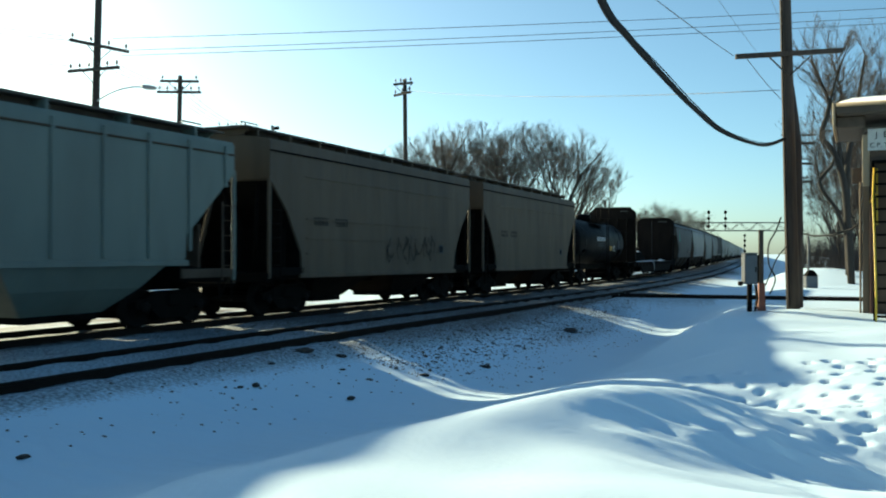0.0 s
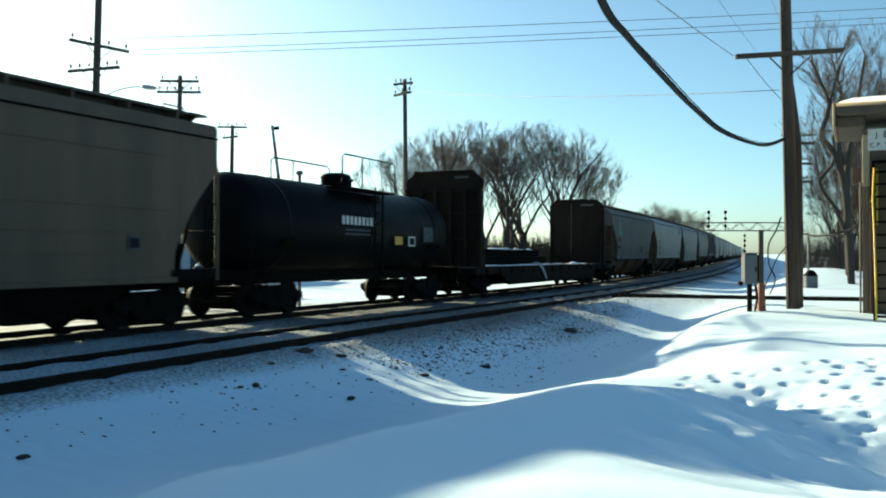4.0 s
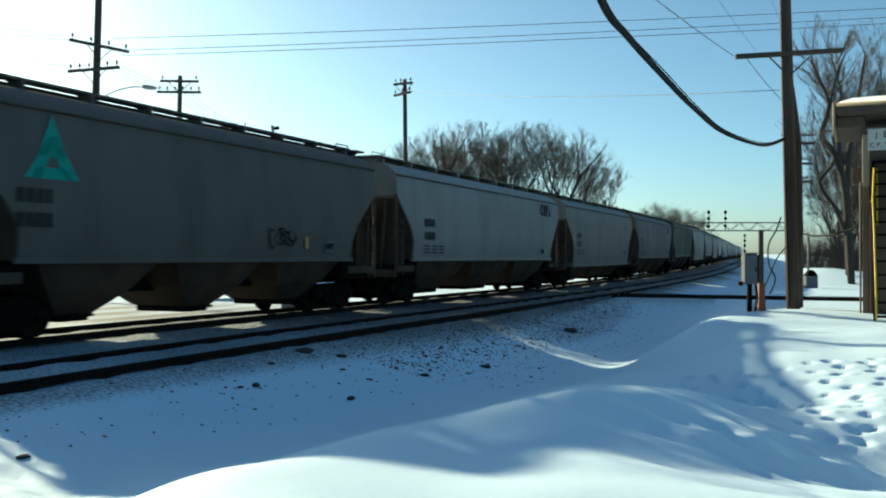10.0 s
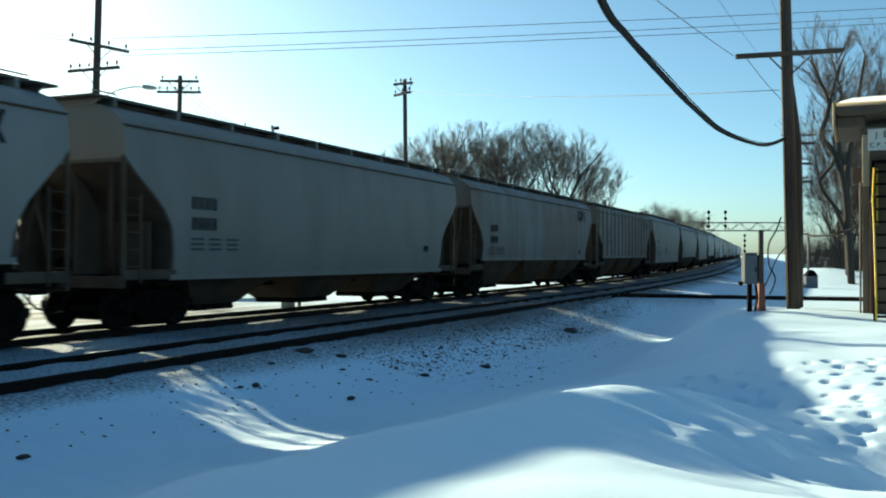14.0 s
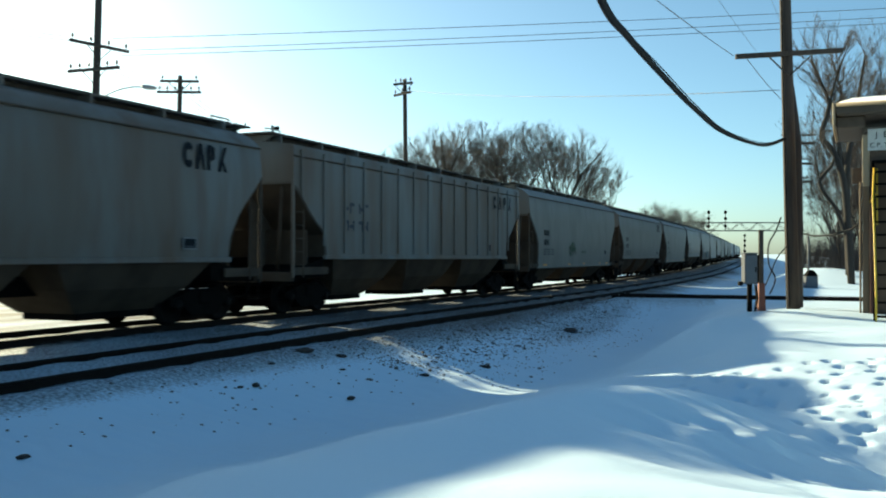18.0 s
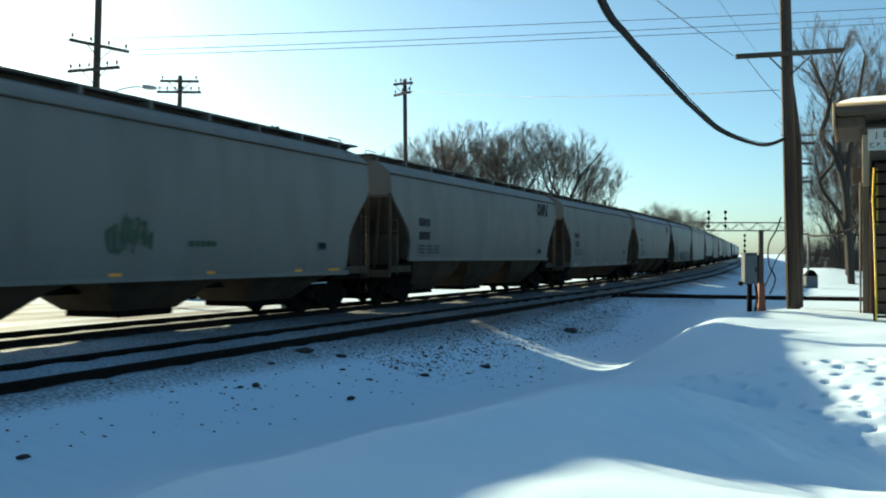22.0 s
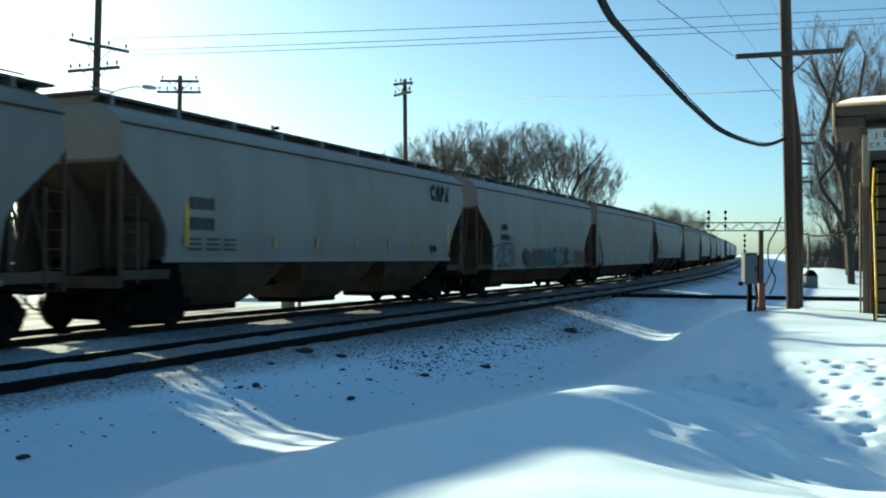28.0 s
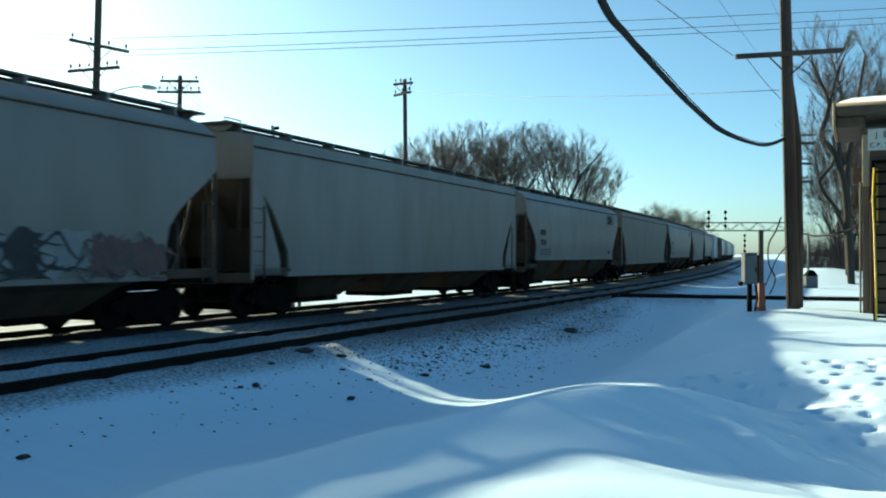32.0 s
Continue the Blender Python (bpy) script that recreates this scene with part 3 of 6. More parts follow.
        # plate added on the far side to block bright snow seen through the ends
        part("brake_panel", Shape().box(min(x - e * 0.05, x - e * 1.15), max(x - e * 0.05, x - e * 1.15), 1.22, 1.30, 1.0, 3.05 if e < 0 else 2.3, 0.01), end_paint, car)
        part("end_sill", Shape().box(x - 0.09, x + 0.09, -1.5, 1.5, 0.86, 1.10, 0.02), end_paint, car)
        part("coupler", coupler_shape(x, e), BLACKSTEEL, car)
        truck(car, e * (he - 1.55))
        part("roof_rail", Shape().tube([(x - e * 0.75, -0.62, roofz - 0.12), (x - e * 0.75, -0.62, roofz + 0.10), (x - e * 0.06, -0.62, roofz + 0.10), (x - e * 0.06, -0.62, roofz - 0.28)], 0.02, 6), paint, car)
        part("end_crossover", Shape().box(x - 0.30, x + 0.30, -1.02, 1.02, roofz - 0.10, roofz - 0.05, 0.01), BOARD, car)
        part("crossover_bracket", Shape().prism([(-0.95, roofz - 0.10), (0.95, roofz - 0.10), (0.75, roofz - 0.24), (-0.75, roofz - 0.24)], "x", x - 0.02 + e * 0.02, x + 0.02 + e * 0.02), paint, car)
    # roof: hatch trough, running boards on brackets
    part("hatch_trough", Shape().box(-he + 0.12, he - 0.12, -0.46, 0.46, roofz - 0.27, roofz - trough, 0.03), ROOFGRIME, car)
    for q in (-1, 1):
        bd = Shape().box(-he + 0.15, he - 0.15, q * 0.62 - 0.16, q * 0.62 + 0.16, roofz - 0.05, roofz, 0.006)
        bd.box(-he + 0.15, he - 0.15, q * 0.76 - 0.012, q * 0.76 + 0.012, roofz - 0.055, roofz + 0.005)
        part("running_board", bd, BOARD, car)
        nb = 9
        for i in range(nb):
            x = -he + 0.5 + (2 * he - 1.0) * i / (nb - 1)
            part("board_bracket", Shape().box(x - 0.035, x + 0.035, q * 0.64 - 0.19, q * 0.64 + 0.19, roofz - 0.40, roofz - 0.02), paint, car)
    # brake gear
    part("brake_reservoir", Shape().lathe((-he + 1.0, 0.5, 1.32), (0, 1, 0), [(0, 0), (0.02, 0.16), (0.6, 0.16), (0.62, 0)], 12), BLACKSTEEL, car)
    part("brake_wheel", Shape().lathe((he + 0.06, 0.55, 2.1), (1, 0, 0), [(0, 0.26), (0.03, 0.28), (0.05, 0.26), (0.03, 0.22)], 14), BLACKSTEEL, car)
    return car


def mark(car, x0, x1, z0, z1, material, y=-1.60, name="marking", lean=0.0):
    """A painted patch, 4 mm proud of the side that faces the camera."""
    part(name, Shape().add([(x0, y, z0), (x1, y, z0), (x1, y + lean, z1), (x0, y + lean, z1)], [(0, 1, 2, 3)]), material, car)


def lettering(car, x, z, chars, h, material, y=-1.60):
    """A row of unreadable painted characters as plain bars."""
    w = h * 0.62
    for i in range(chars):
        a = x + i * w * 1.35
        mark(car, a, a + w * 0.34, z, z + h, material, y)
        mark(car, a + w * 0.62, a + w * 0.96, z, z + h, material, y)


PAINT = {
    "grey": mat("light_grey_car_paint", (0.208, 0.202, 0.190), 0.5, second=(0.143, 0.130, 0.114), scale=1.1, third=(0.168, 0.158, 0.142), mix=0.45, mix3=0.5, scale3=0.25, streak=0.35, bump=0.04, fine=15),
    "tan": mat("tan_car_paint", (0.092, 0.063, 0.036), 0.65, second=(0.044, 0.031, 0.019), scale=1.5, third=(0.066, 0.046, 0.027), mix=0.65, mix3=0.7, scale3=0.35, streak=0.2, bump=0.04, fine=15),
    "green": mat("pale_green_car_paint", (0.134, 0.164, 0.146), 0.55, second=(0.079, 0.090, 0.079), scale=1.4, third=(0.109, 0.126, 0.114), mix=0.4, mix3=0.5, streak=0.35, bump=0.04, fine=15),
    "rusty": mat("rust_streaked_grey_paint", (0.158, 0.160, 0.152), 0.6, second=(0.105, 0.066, 0.040), scale=1.4, third=(0.115, 0.085, 0.061), mix=0.8, mix3=0.8, scale3=0.5, streak=0.2, bump=0.05, fine=15),
    "buff": mat("buff_grey_car_paint", (0.165, 0.153, 0.135), 0.55, second=(0.116, 0.104, 0.088), scale=1.1, third=(0.180, 0.170, 0.153), mix=0.5, mix3=0.4, streak=0.35, bump=0.04, fine=15),
    "white": mat("white_car_paint", (0.52, 0.52, 0.50), 0.5, second=(0.45, 0.43, 0.40), scale=1.2, third=(0.56, 0.55, 0.52), mix=0.4, streak=0.35, bump=0.04, fine=15),
    "brown": mat("oxide_brown_paint", (0.019, 0.0135, 0.0105), 0.75, second=(0.009, 0.0067, 0.0054), scale=1.6, third=(0.026, 0.0185, 0.014), mix=0.6, streak=0.4, bump=0.06, fine=15, spec=0.06),
    # near-black brown; on the tan cars' bays it stands for shade
    "blackbrown": mat("black_brown_paint", (0.0085, 0.0065, 0.0055), 0.8, second=(0.018, 0.0135, 0.011), scale=2.2, mix=0.6, streak=0.5, bump=0.05, fine=15, spec=0.05),
    "grime": mat("grimy_grey_car_paint", (0.088, 0.081, 0.070), 0.65, second=(0.052, 0.046, 0.038), scale=1.1, third=(0.068, 0.061, 0.052), mix=0.5, streak=0.35, bump=0.04, fine=15),
    "darkbrown": mat("dark_boxcar_paint", (0.05, 0.03, 0.024), 0.7, second=(0.03, 0.02, 0.016), scale=1.6, streak=0.4),
    "black": mat("black_tank_paint", (0.0042, 0.0052, 0.0062), 0.45, second=(0.008, 0.008, 0.008), scale=1.6, mix=0.5, streak=0.4, bump=0.03, fine=15, spec=0.04),
}
BOARD = mat("weathered_board_steel", (0.085, 0.075, 0.066), 0.7, 0.0, second=(0.045, 0.038, 0.033), scale=5, spec=0.2)
ROOFGRIME = mat("grimy_roof_paint", (0.075, 0.062, 0.052), 0.8, second=(0.035, 0.028, 0.023), scale=2.5, spec=0.15)
INK = mat("dark_lettering_paint", (0.014, 0.016, 0.019), 0.7, scale=8, bump=0, spec=0.08)
PALEINK = mat("white_lettering_paint", (0.62, 0.62, 0.60), 0.6, scale=8, bump=0)
YELLOW = mat("yellow_reflector_paint", (0.50, 0.29, 0.03), 0.5, scale=8, bump=0)
ORANGE = mat("orange_reflector_paint", (0.85, 0.34, 0.03), 0.5, scale=8, bump=0)
TEAL = mat("teal_logo_paint", (0.02, 0.27, 0.21), 0.6, scale=8, bump=0)

def tank_car(name, label, length):
    car = thing(name, label, "tank car")
    he = length / 2 - 0.72
    r, zc = 1.30, 2.34
    prof = [(-he + 0.25, 0.0), (-he + 0.28, 0.45), (-he + 0.42, 0.95), (-he + 0.62, 1.18), (-he + 0.85, r), (he - 0.85, r), (he - 0.62, 1.18), (he - 0.42, 0.95), (he - 0.28, 0.45), (he - 0.25, 0.0)]
    part("tank", Shape().lathe((0, 0, zc), (1, 0, 0), prof, 40), PAINT["black"], car)
    for k in (-he + 1.9, 0, he - 1.9):
        part("band", Shape().lathe((k, 0, zc), (1, 0, 0), [(-0.05, r), (-0.05, r + 0.012), (0.05, r + 0.012), (0.05, r)], 40), PAINT["black"], car)
    part("manway_dome", Shape().lathe((0, 0, zc + r - 0.05), (0, 0, 1), [(0, 0.45), (0.30, 0.45), (0.34, 0.48), (0.40, 0.46), (0.46, 0.3), (0.48, 0)], 18), PAINT["black"], car)
    part("valve", Shape().lathe((0.95, 0.1, zc + r - 0.05), (0, 0, 1), [(0, 0.13), (0.26, 0.13), (0.28, 0.19), (0.34, 0.19), (0.40, 0.1), (0.42, 0)], 12), PAINT["black"], car)
    for q in (-1, 1):
        part("top_platform", Shape().box(-1.7, 1.7, q * 0.95 - 0.28, q * 0.95 + 0.28, zc + r - 0.18, zc + r - 0.12, 0.01), BLACKSTEEL, car)
        part("platform_rail", Shape().tube([(-1.7, q * 1.2, zc + r - 0.15), (-1.7, q * 1.2, zc + r + 0.72), (-1.55, q * 1.2, zc + r + 0.80), (1.55, q * 1.2, zc + r + 0.80), (1.7, q * 1.2, zc + r + 0.72), (1.7, q * 1.2, zc + r - 0.15)], 0.025, 6), BLACKSTEEL, car)
        part("platform_rail", Shape().tube([(-0.5, q * 1.2, zc + r - 0.15), (-0.5, q * 1.2, zc + r + 0.80)], 0.022, 6), BLACKSTEEL, car)
        part("tank_ladder", ladder_shape(-0.25, q * 1.50, 0.7, zc + r - 0.1, 0.5, 9, 1), BLACKSTEEL, car)
    part("centre_sill", Shape().box(-he, he, -0.32, 0.32, 0.78, 1.12, 0.02), BLACKSTEEL, car)
    for e in (-1, 1):
        x = e * he
        part("saddle", Shape().prism([(-1.35, 1.9), (-0.45, 1.05), (0.45, 1.05), (1.35, 1.9), (0.8, 1.38), (0, 1.15), (-0.8, 1.38)], "x", e * (he - 1.9) - 0.35, e * (he - 1.9) + 0.35), BLACKSTEEL, car)
        part("end_sill", Shape().box(x - 0.09, x + 0.09, -1.45, 1.45, 0.90, 1.12, 0.02), BLACKSTEEL, car)
        part("end_deck", Shape().box(min(x, x - e * 1.3), max(x, x - e * 1.3), -1.45, 1.45, 1.12, 1.16), BLACKSTEEL, car)
        part("end_rail", Shape().tube([(x, -1.4, 1.12), (x, -1.4, 2.1), (x, 1.4, 2.1), (x, 1.4, 1.12)], 0.024, 6), BLACKSTEEL, car)
        for q in (-1, 1):
            part("step", Shape().tube([(x - e * 0.6, q * 1.45, 0.95), (x - e * 0.6, q * 1.45, 0.45), (x - e * 0.1, q * 1.45, 0.45), (x - e * 0.1, q * 1.45, 0.95)], 0.024, 6), BLACKSTEEL, car)
        part("coupler", coupler_shape(x, e), BLACKSTEEL, car)
        truck(car, e * (he - 1.75))
    part("outlet", Shape().lathe((0, 0, 0.75), (0, 0, 1), [(0, 0.12), (0.1, 0.2), (0.4, 0.2)], 12), BLACKSTEEL, car)
    return car


def flat_car(name, label, length):
    """A bulkhead flat car; bulkheads stand near both ends of the deck."""
    car = thing(name, label, "flat car")
    he = length / 2 - 0.72
    for q in (-1, 1):
        out = [(-he, 1.12), (he, 1.12), (he, 0.82), (he - 2.9, 0.82), (he - 3.9, 0.36), (-he + 3.9, 0.36), (-he + 2.9, 0.82), (-he, 0.82)]
        part("side_sill", Shape().prism(out, "y", q * 1.50 - 0.05, q * 1.50 + 0.05), PAINT["blackbrown"], car)
        for i in range(14):
            x = -he + 1.2 + (2 * he - 2.4) * i / 13
            part("stake_pocket", Shape().box(x - 0.09, x + 0.09, q * 1.56 - 0.05, q * 1.56 + 0.05, 0.85, 1.09, 0.01), PAINT["blackbrown"], car)
    plank = Shape().box(-0.145, 0.145, -1.48, 1.48, 1.07, 1.13, 0.008).mesh("deck_plank", TIEWOOD)
    n = int(2 * he / 0.30)
    for i in range(n):
        part("deck_plank", plank, None, car, at=pose(-he + 0.15 + i * (2 * he - 0.3) / (n - 1), 0, random.Random(i).uniform(-0.006, 0.006)))
    part("centre_sill", Shape().box(-he, he, -0.35, 0.35, 0.65, 1.05, 0.02), BLACKSTEEL, car)
    part("belly_sill", Shape().prism([(-he + 2.6, 0.66), (-he + 3.4, 0.30), (he - 3.4, 0.30), (he - 2.6, 0.66)], "y", -0.25, 0.25), BLACKSTEEL, car)
    for e in (-1, 1):
        x = -10.3 if e < 0 else 9.68
        b = part("bulkhead", Shape().prism([(-1.60, 1.12), (1.60, 1.12), (1.60, 4.48), (1.22, 4.81), (-1.22, 4.81), (-1.60, 4.48)], "x", x - 0.05, x + 0.05), PAINT["brown"], car)
        for k in (-1.53, -0.92, -0.30, 0.30, 0.92, 1.53):
            part("bulkhead_post", Shape().box(min(x, x + e * 0.24), max(x, x + e * 0.24), k - 0.06, k + 0.06, 1.12, 4.15, 0.012), PAINT["brown"], b)
        for z in (2.2, 3.2, 4.05):
            part("bulkhead_beam", Shape().box(min(x, x + e * 0.16), max(x, x + e * 0.16), -1.45, 1.45, z - 0.05, z + 0.05, 0.012), PAINT["brown"], b)
        part("bulkhead_cap", Shape().box(x - 0.10, x + 0.10, -1.22, 1.22, 4.79, 4.85, 0.01), PAINT["brown"], b)
        if e > 0:
            part("grab_rod", Shape().tube([(x - 0.05, 0.3, 1.7), (x - 0.11, 0.3, 1.75), (x - 0.11, 0.3, 4.5), (x - 0.05, 0.3, 4.55)], 0.022, 6), BOARD, b)
        part("notice_strip", Shape().box(x - e * 0.06 - 0.008, x - e * 0.06 + 0.008, -1.0, -0.25, 4.46, 4.56), BOARD, b) if e > 0 else part("notice_strip", Shape().box(x - 0.30, x - 0.285, -1.1, -0.55, 4.52, 4.60), BOARD, b)
        part("side_brace", Shape().prism([(x, 1.12), (x - e * 0.55, 1.12), (x, 4.1)], "y", -1.50, -1.45), PAINT["brown"], b)
        part("side_brace", Shape().prism([(x, 1.12), (x - e * 0.55, 1.12), (x, 4.1)], "y", 1.45, 1.50), PAINT["brown"], b)
        part("end_sill", Shape().box(e * he - 0.08, e * he + 0.08, -1.5, 1.5, 0.80, 1.08, 0.02), BLACKSTEEL, car)
        part("coupler", coupler_shape(e * he, e), BLACKSTEEL, car)
        truck(car, e * (he - 1.9))
        for q in (-1, 1):
            part("step", Shape().tube([(e * (he - 0.6), q * 1.52, 0.95), (e * (he - 0.6), q * 1.52, 0.45), (e * (he - 0.1), q * 1.52, 0.45), (e * (he - 0.1), q * 1.52, 0.95)], 0.024, 6), BLACKSTEEL, car)
    return car


def box_car(name, label, length, paint):
    car = thing(name, label, "boxcar", group="boxcars")
    he = length / 2 - 0.72
    sh = Shape()
    sh.loft([[(-he, -w, z), (he, -w, z), (he, w, z), (-he, w, z)] for z, w in ((1.0, 1.5), (4.3, 1.5), (4.45, 1.4), (4.6, 0.3))])
    part("body", sh, paint, car)
    for q in (-1, 1):
        for i in range(13):
            x = -he + 0.3 + (2 * he - 0.6) * i / 12
            if abs(x) > 1.6:
                part("side_post", Shape().box(x - 0.06, x + 0.06, q * 1.55 - 0.05, q * 1.55 + 0.05, 1.0, 4.25, 0.015), paint, car)
        part("door", Shape().box(-1.5, 1.5, q * 1.56 - 0.05, q * 1.56 + 0.05, 1.05, 4.2, 0.02), paint, car)
    part("centre_sill", Shape().box(-he, he, -0.35, 0.35, 0.70, 1.0, 0.02), BLACKSTEEL, car)
    for e in (-1, 1):
        for q in (-1, 1):
            part("ladder", ladder_shape(e * (he - 0.4) - 0.28, q * 1.62, 0.7, 2.6, 0.5, 5, 1), paint, car)
        part("coupler", coupler_shape(e * he, e), BLACKSTEEL, car)
        truck(car, e * (he - 1.9))
    return car


# ---------------------------------------------------------------- the train, in order from its head
SPEED, GAIN = 7.960, 0.032                       # metres a second at 16 s, and how it gains


def travelled(t):
    return SPEED * (t - 16) + GAIN * (t - 16) ** 2 / 2


ENDS = [-124.3, -104.36, -89.77, -74.95, -60.55, -37.35, -21.3, -2.0, 16.3, 35.95, 55.2, 73.8, 93.06, 111.6, 130.65, 149.65, 170.2, 190.2, 211.6, 232.6, 251.6,
        270.6, 289.6, 308.6, 327.6, 346.6, 365.6, 384.6, 403.6, 422.6]
train = []


def couple(i, car):
    train.append((car, (ENDS[i] + ENDS[i + 1]) / 2, ENDS[i + 1] - ENDS[i]))
    return car


def ln(i):
    return ENDS[i + 1] - ENDS[i]


couple(0, hopper("covered_hopper", "pale green ribbed steel covered hopper car", ln(0), PAINT["green"], PAINT["green"], ribs=15, kind="flat", roofz=4.46, low=1.35))
# ends and bays near-black: shade of the recesses put into their colour
c = couple(1, hopper("covered_hopper", "grimy tan covered hopper car with faded markings", ln(1), PAINT["tan"], PAINT["blackbrown"], bays=2, flare=0.85, low=1.0, kind="flat", roofz=4.75, end_paint=BLACKSTEEL, gap=0.9))
lettering(c, -4.5, 2.32, 4, 0.22, INK, -1.528)
lettering(c, -3.4, 2.32, 4, 0.22, INK, -1.528)
c = couple(2, hopper("covered_hopper", "grimy tan covered hopper car with faded markings", ln(2), PAINT["tan"], PAINT["blackbrown"], bays=2, flare=0.85, low=1.0, kind="flat", roofz=4.75, end_paint=BLACKSTEEL, gap=0.9))
lettering(c, -4.6, 2.34, 4, 0.24, INK, -1.528)
lettering(c, -3.45, 2.34, 4, 0.24, INK, -1.528)
c = couple(3, tank_car("tank_car", "black tank car with yellow panel and white markings", ln(3)))
c = couple(4, flat_car("bulkhead_flat_car", "dark brown bulkhead flat car with planked deck", ln(4)))
styles = ["grime", "grey", "buff", "rusty", "rusty", "buff", "buff", "buff", "grey", "grey", "grey", "grey", "buff", "grey", "buff", "grey"]
for i in range(5, 21):
    st = styles[(i - 5) % len(styles)]
    ribbed = i == 9
    c = couple(i, hopper("covered_hopper", {"grime": "grimy grey covered hopper car with a teal mark", "grey": "dirty light grey covered hopper car with curved sides", "buff": "dirty buff grey covered hopper car with curved sides", "rusty": "rust-streaked grey covered hopper car"}[st] if not ribbed else "rust-streaked grey ribbed covered hopper car",
                         ln(i), PAINT[st], BAYDIRT, ribs=16 if ribbed else 0, kind="flat" if ribbed or i in (15, 17) else "curved", low=1.48 if ribbed else 1.05 if i in (7, 10, 12, 14, 15, 17, 19) else 1.42, flare={6: 0.72, 8: 0.74, 9: 0.95, 10: 0.75, 11: 0.8, 13: 0.76, 14: 1.0, 15: 0.9}.get(i, 0.84), trough=0.058 if i in (5, 14, 15) else 0.02, roofz={10: 4.85, 13: 4.76, 14: 4.80, 15: 4.76}.get(i, 4.72)))
couple(21, box_car("boxcar", "white boxcar with ribbed sides", ln(21), PAINT["white"]))
couple(22, box_car("boxcar", "dark brown boxcar with ribbed sides", ln(22), PAINT["darkbrown"]))
for i in range(23, len(ENDS) - 1):
    couple(i, hopper("covered_hopper", "dirty light grey covered hopper car with curved sides", ln(i), PAINT["white" if i % 3 else "buff"], BAYDIRT))


# ---------------------------------------------------------------- what rides on the flat car, and painted marks
flat_mid = (ENDS[4] + ENDS[5]) / 2
load = thing("timber_stack", "stack of long dark timbers with snow on top", "timber stack")
rng = random.Random(12)
DARKTIMBER = mat("black_creosoted_timber", (0.006, 0.0055, 0.005), 0.9, second=(0.011, 0.0095, 0.0085), scale=7, spread=0.5, spec=0.04)
for row in range(4):
    for k in range(6):
        w = 0.235
        y = 0.02 + k * 0.26
        x0, x1 = -8.1 + rng.uniform(-0.3, 0.3) + row * 0.1, 3.4 + rng.uniform(-1.2, 0.3) - row * 0.22
        z = 1.20 + row * 0.165
        part("timber", Shape().box(x0, x1, y - w / 2, y + w / 2, z - 0.0, z + 0.15 + rng.uniform(0, 0.012), 0.012), DARKTIMBER, load)
for x in (-7.4, -4.4, -1.2, 1.6):
    part("bearer", Shape().box(x - 0.08, x + 0.08, -0.12, 1.46, 1.13, 1.20, 0.01), DARKTIMBER, load)
for i in range(26):
    x, y = rng.uniform(-7.4, 1.6), (rng.uniform(0.02, 0.14) if i % 3 else rng.uniform(0.3, 1.2))
    a, b, h = rng.uniform(0.15, 0.5), rng.uniform(0.08, 0.16), rng.uniform(0.03, 0.08)
    ring = [[(x + a * k * math.cos(t) * (1 + 0.2 * math.sin(3 * t + i)), y + b * k * math.sin(t), 1.845 + z) for t in [2 * math.pi * j / 10 for j in range(10)]] for k, z in ((1, 0), (0.8, h * 0.7), (0.4, h))]
    part("snow_patch", Shape().loft(ring, smooth=True), SNOWCAP, load)
for i in range(16):                      # snow lying on the bare side of the deck
    x, y = -8.0 + i * 1.0 + rng.uniform(-0.3, 0.3), rng.uniform(-1.25, -0.75)
    a, b, h = rng.uniform(0.45, 0.9), rng.uniform(0.12, 0.25), rng.uniform(0.02, 0.05)
    ring = [[(x + a * k * math.cos(t) * (1 + 0.2 * math.sin(3 * t + i)), y + b * k * math.sin(t), 1.138 + z) for t in [2 * math.pi * j / 10 for j in range(10)]] for k, z in ((1, 0), (0.8, h * 0.7), (0.4, h))]
    part("snow_patch", Shape().loft(ring, smooth=True), SNOWCAP, load)
part("snow_lump", Shape().loft([[(4.8 + a * math.cos(t), -1.1 + 0.6 * a * math.sin(t), z) for t in [2 * math.pi * j / 10 for j in range(10)]] for a, z in ((0.40, 1.13), (0.30, 1.20), (0.12, 1.25))], smooth=True), SNOWCAP, load)
strap = Shape()
q = [(-3.2, -1.44, 1.26), (-3.0, -1.58, 1.20), (-2.65, -1.62, 1.05), (-2.3, -1.63, 0.80), (-1.95, -1.62, 0.48)]
strap.loft([[(x - 0.28 + 0.05 * i, y, z), (x + 0.22 - 0.03 * i, y - 0.01, z + 0.02), (x + 0.22 - 0.03 * i, y - 0.025, z + 0.02), (x - 0.28 + 0.05 * i, y - 0.015, z)] for i, (x, y, z) in enumerate(q)])
part("loose_wrap", strap, mat("torn_grey_wrap", (0.30, 0.31, 0.32), 0.7, scale=4), load, "torn pale wrapping hanging over the side")


def side_y(z, roofz=4.72):
    return -(1.50 + 0.09 * math.sin(min(max((z - 1.2) / 2.4, 0), 1) * math.pi)) - 0.012


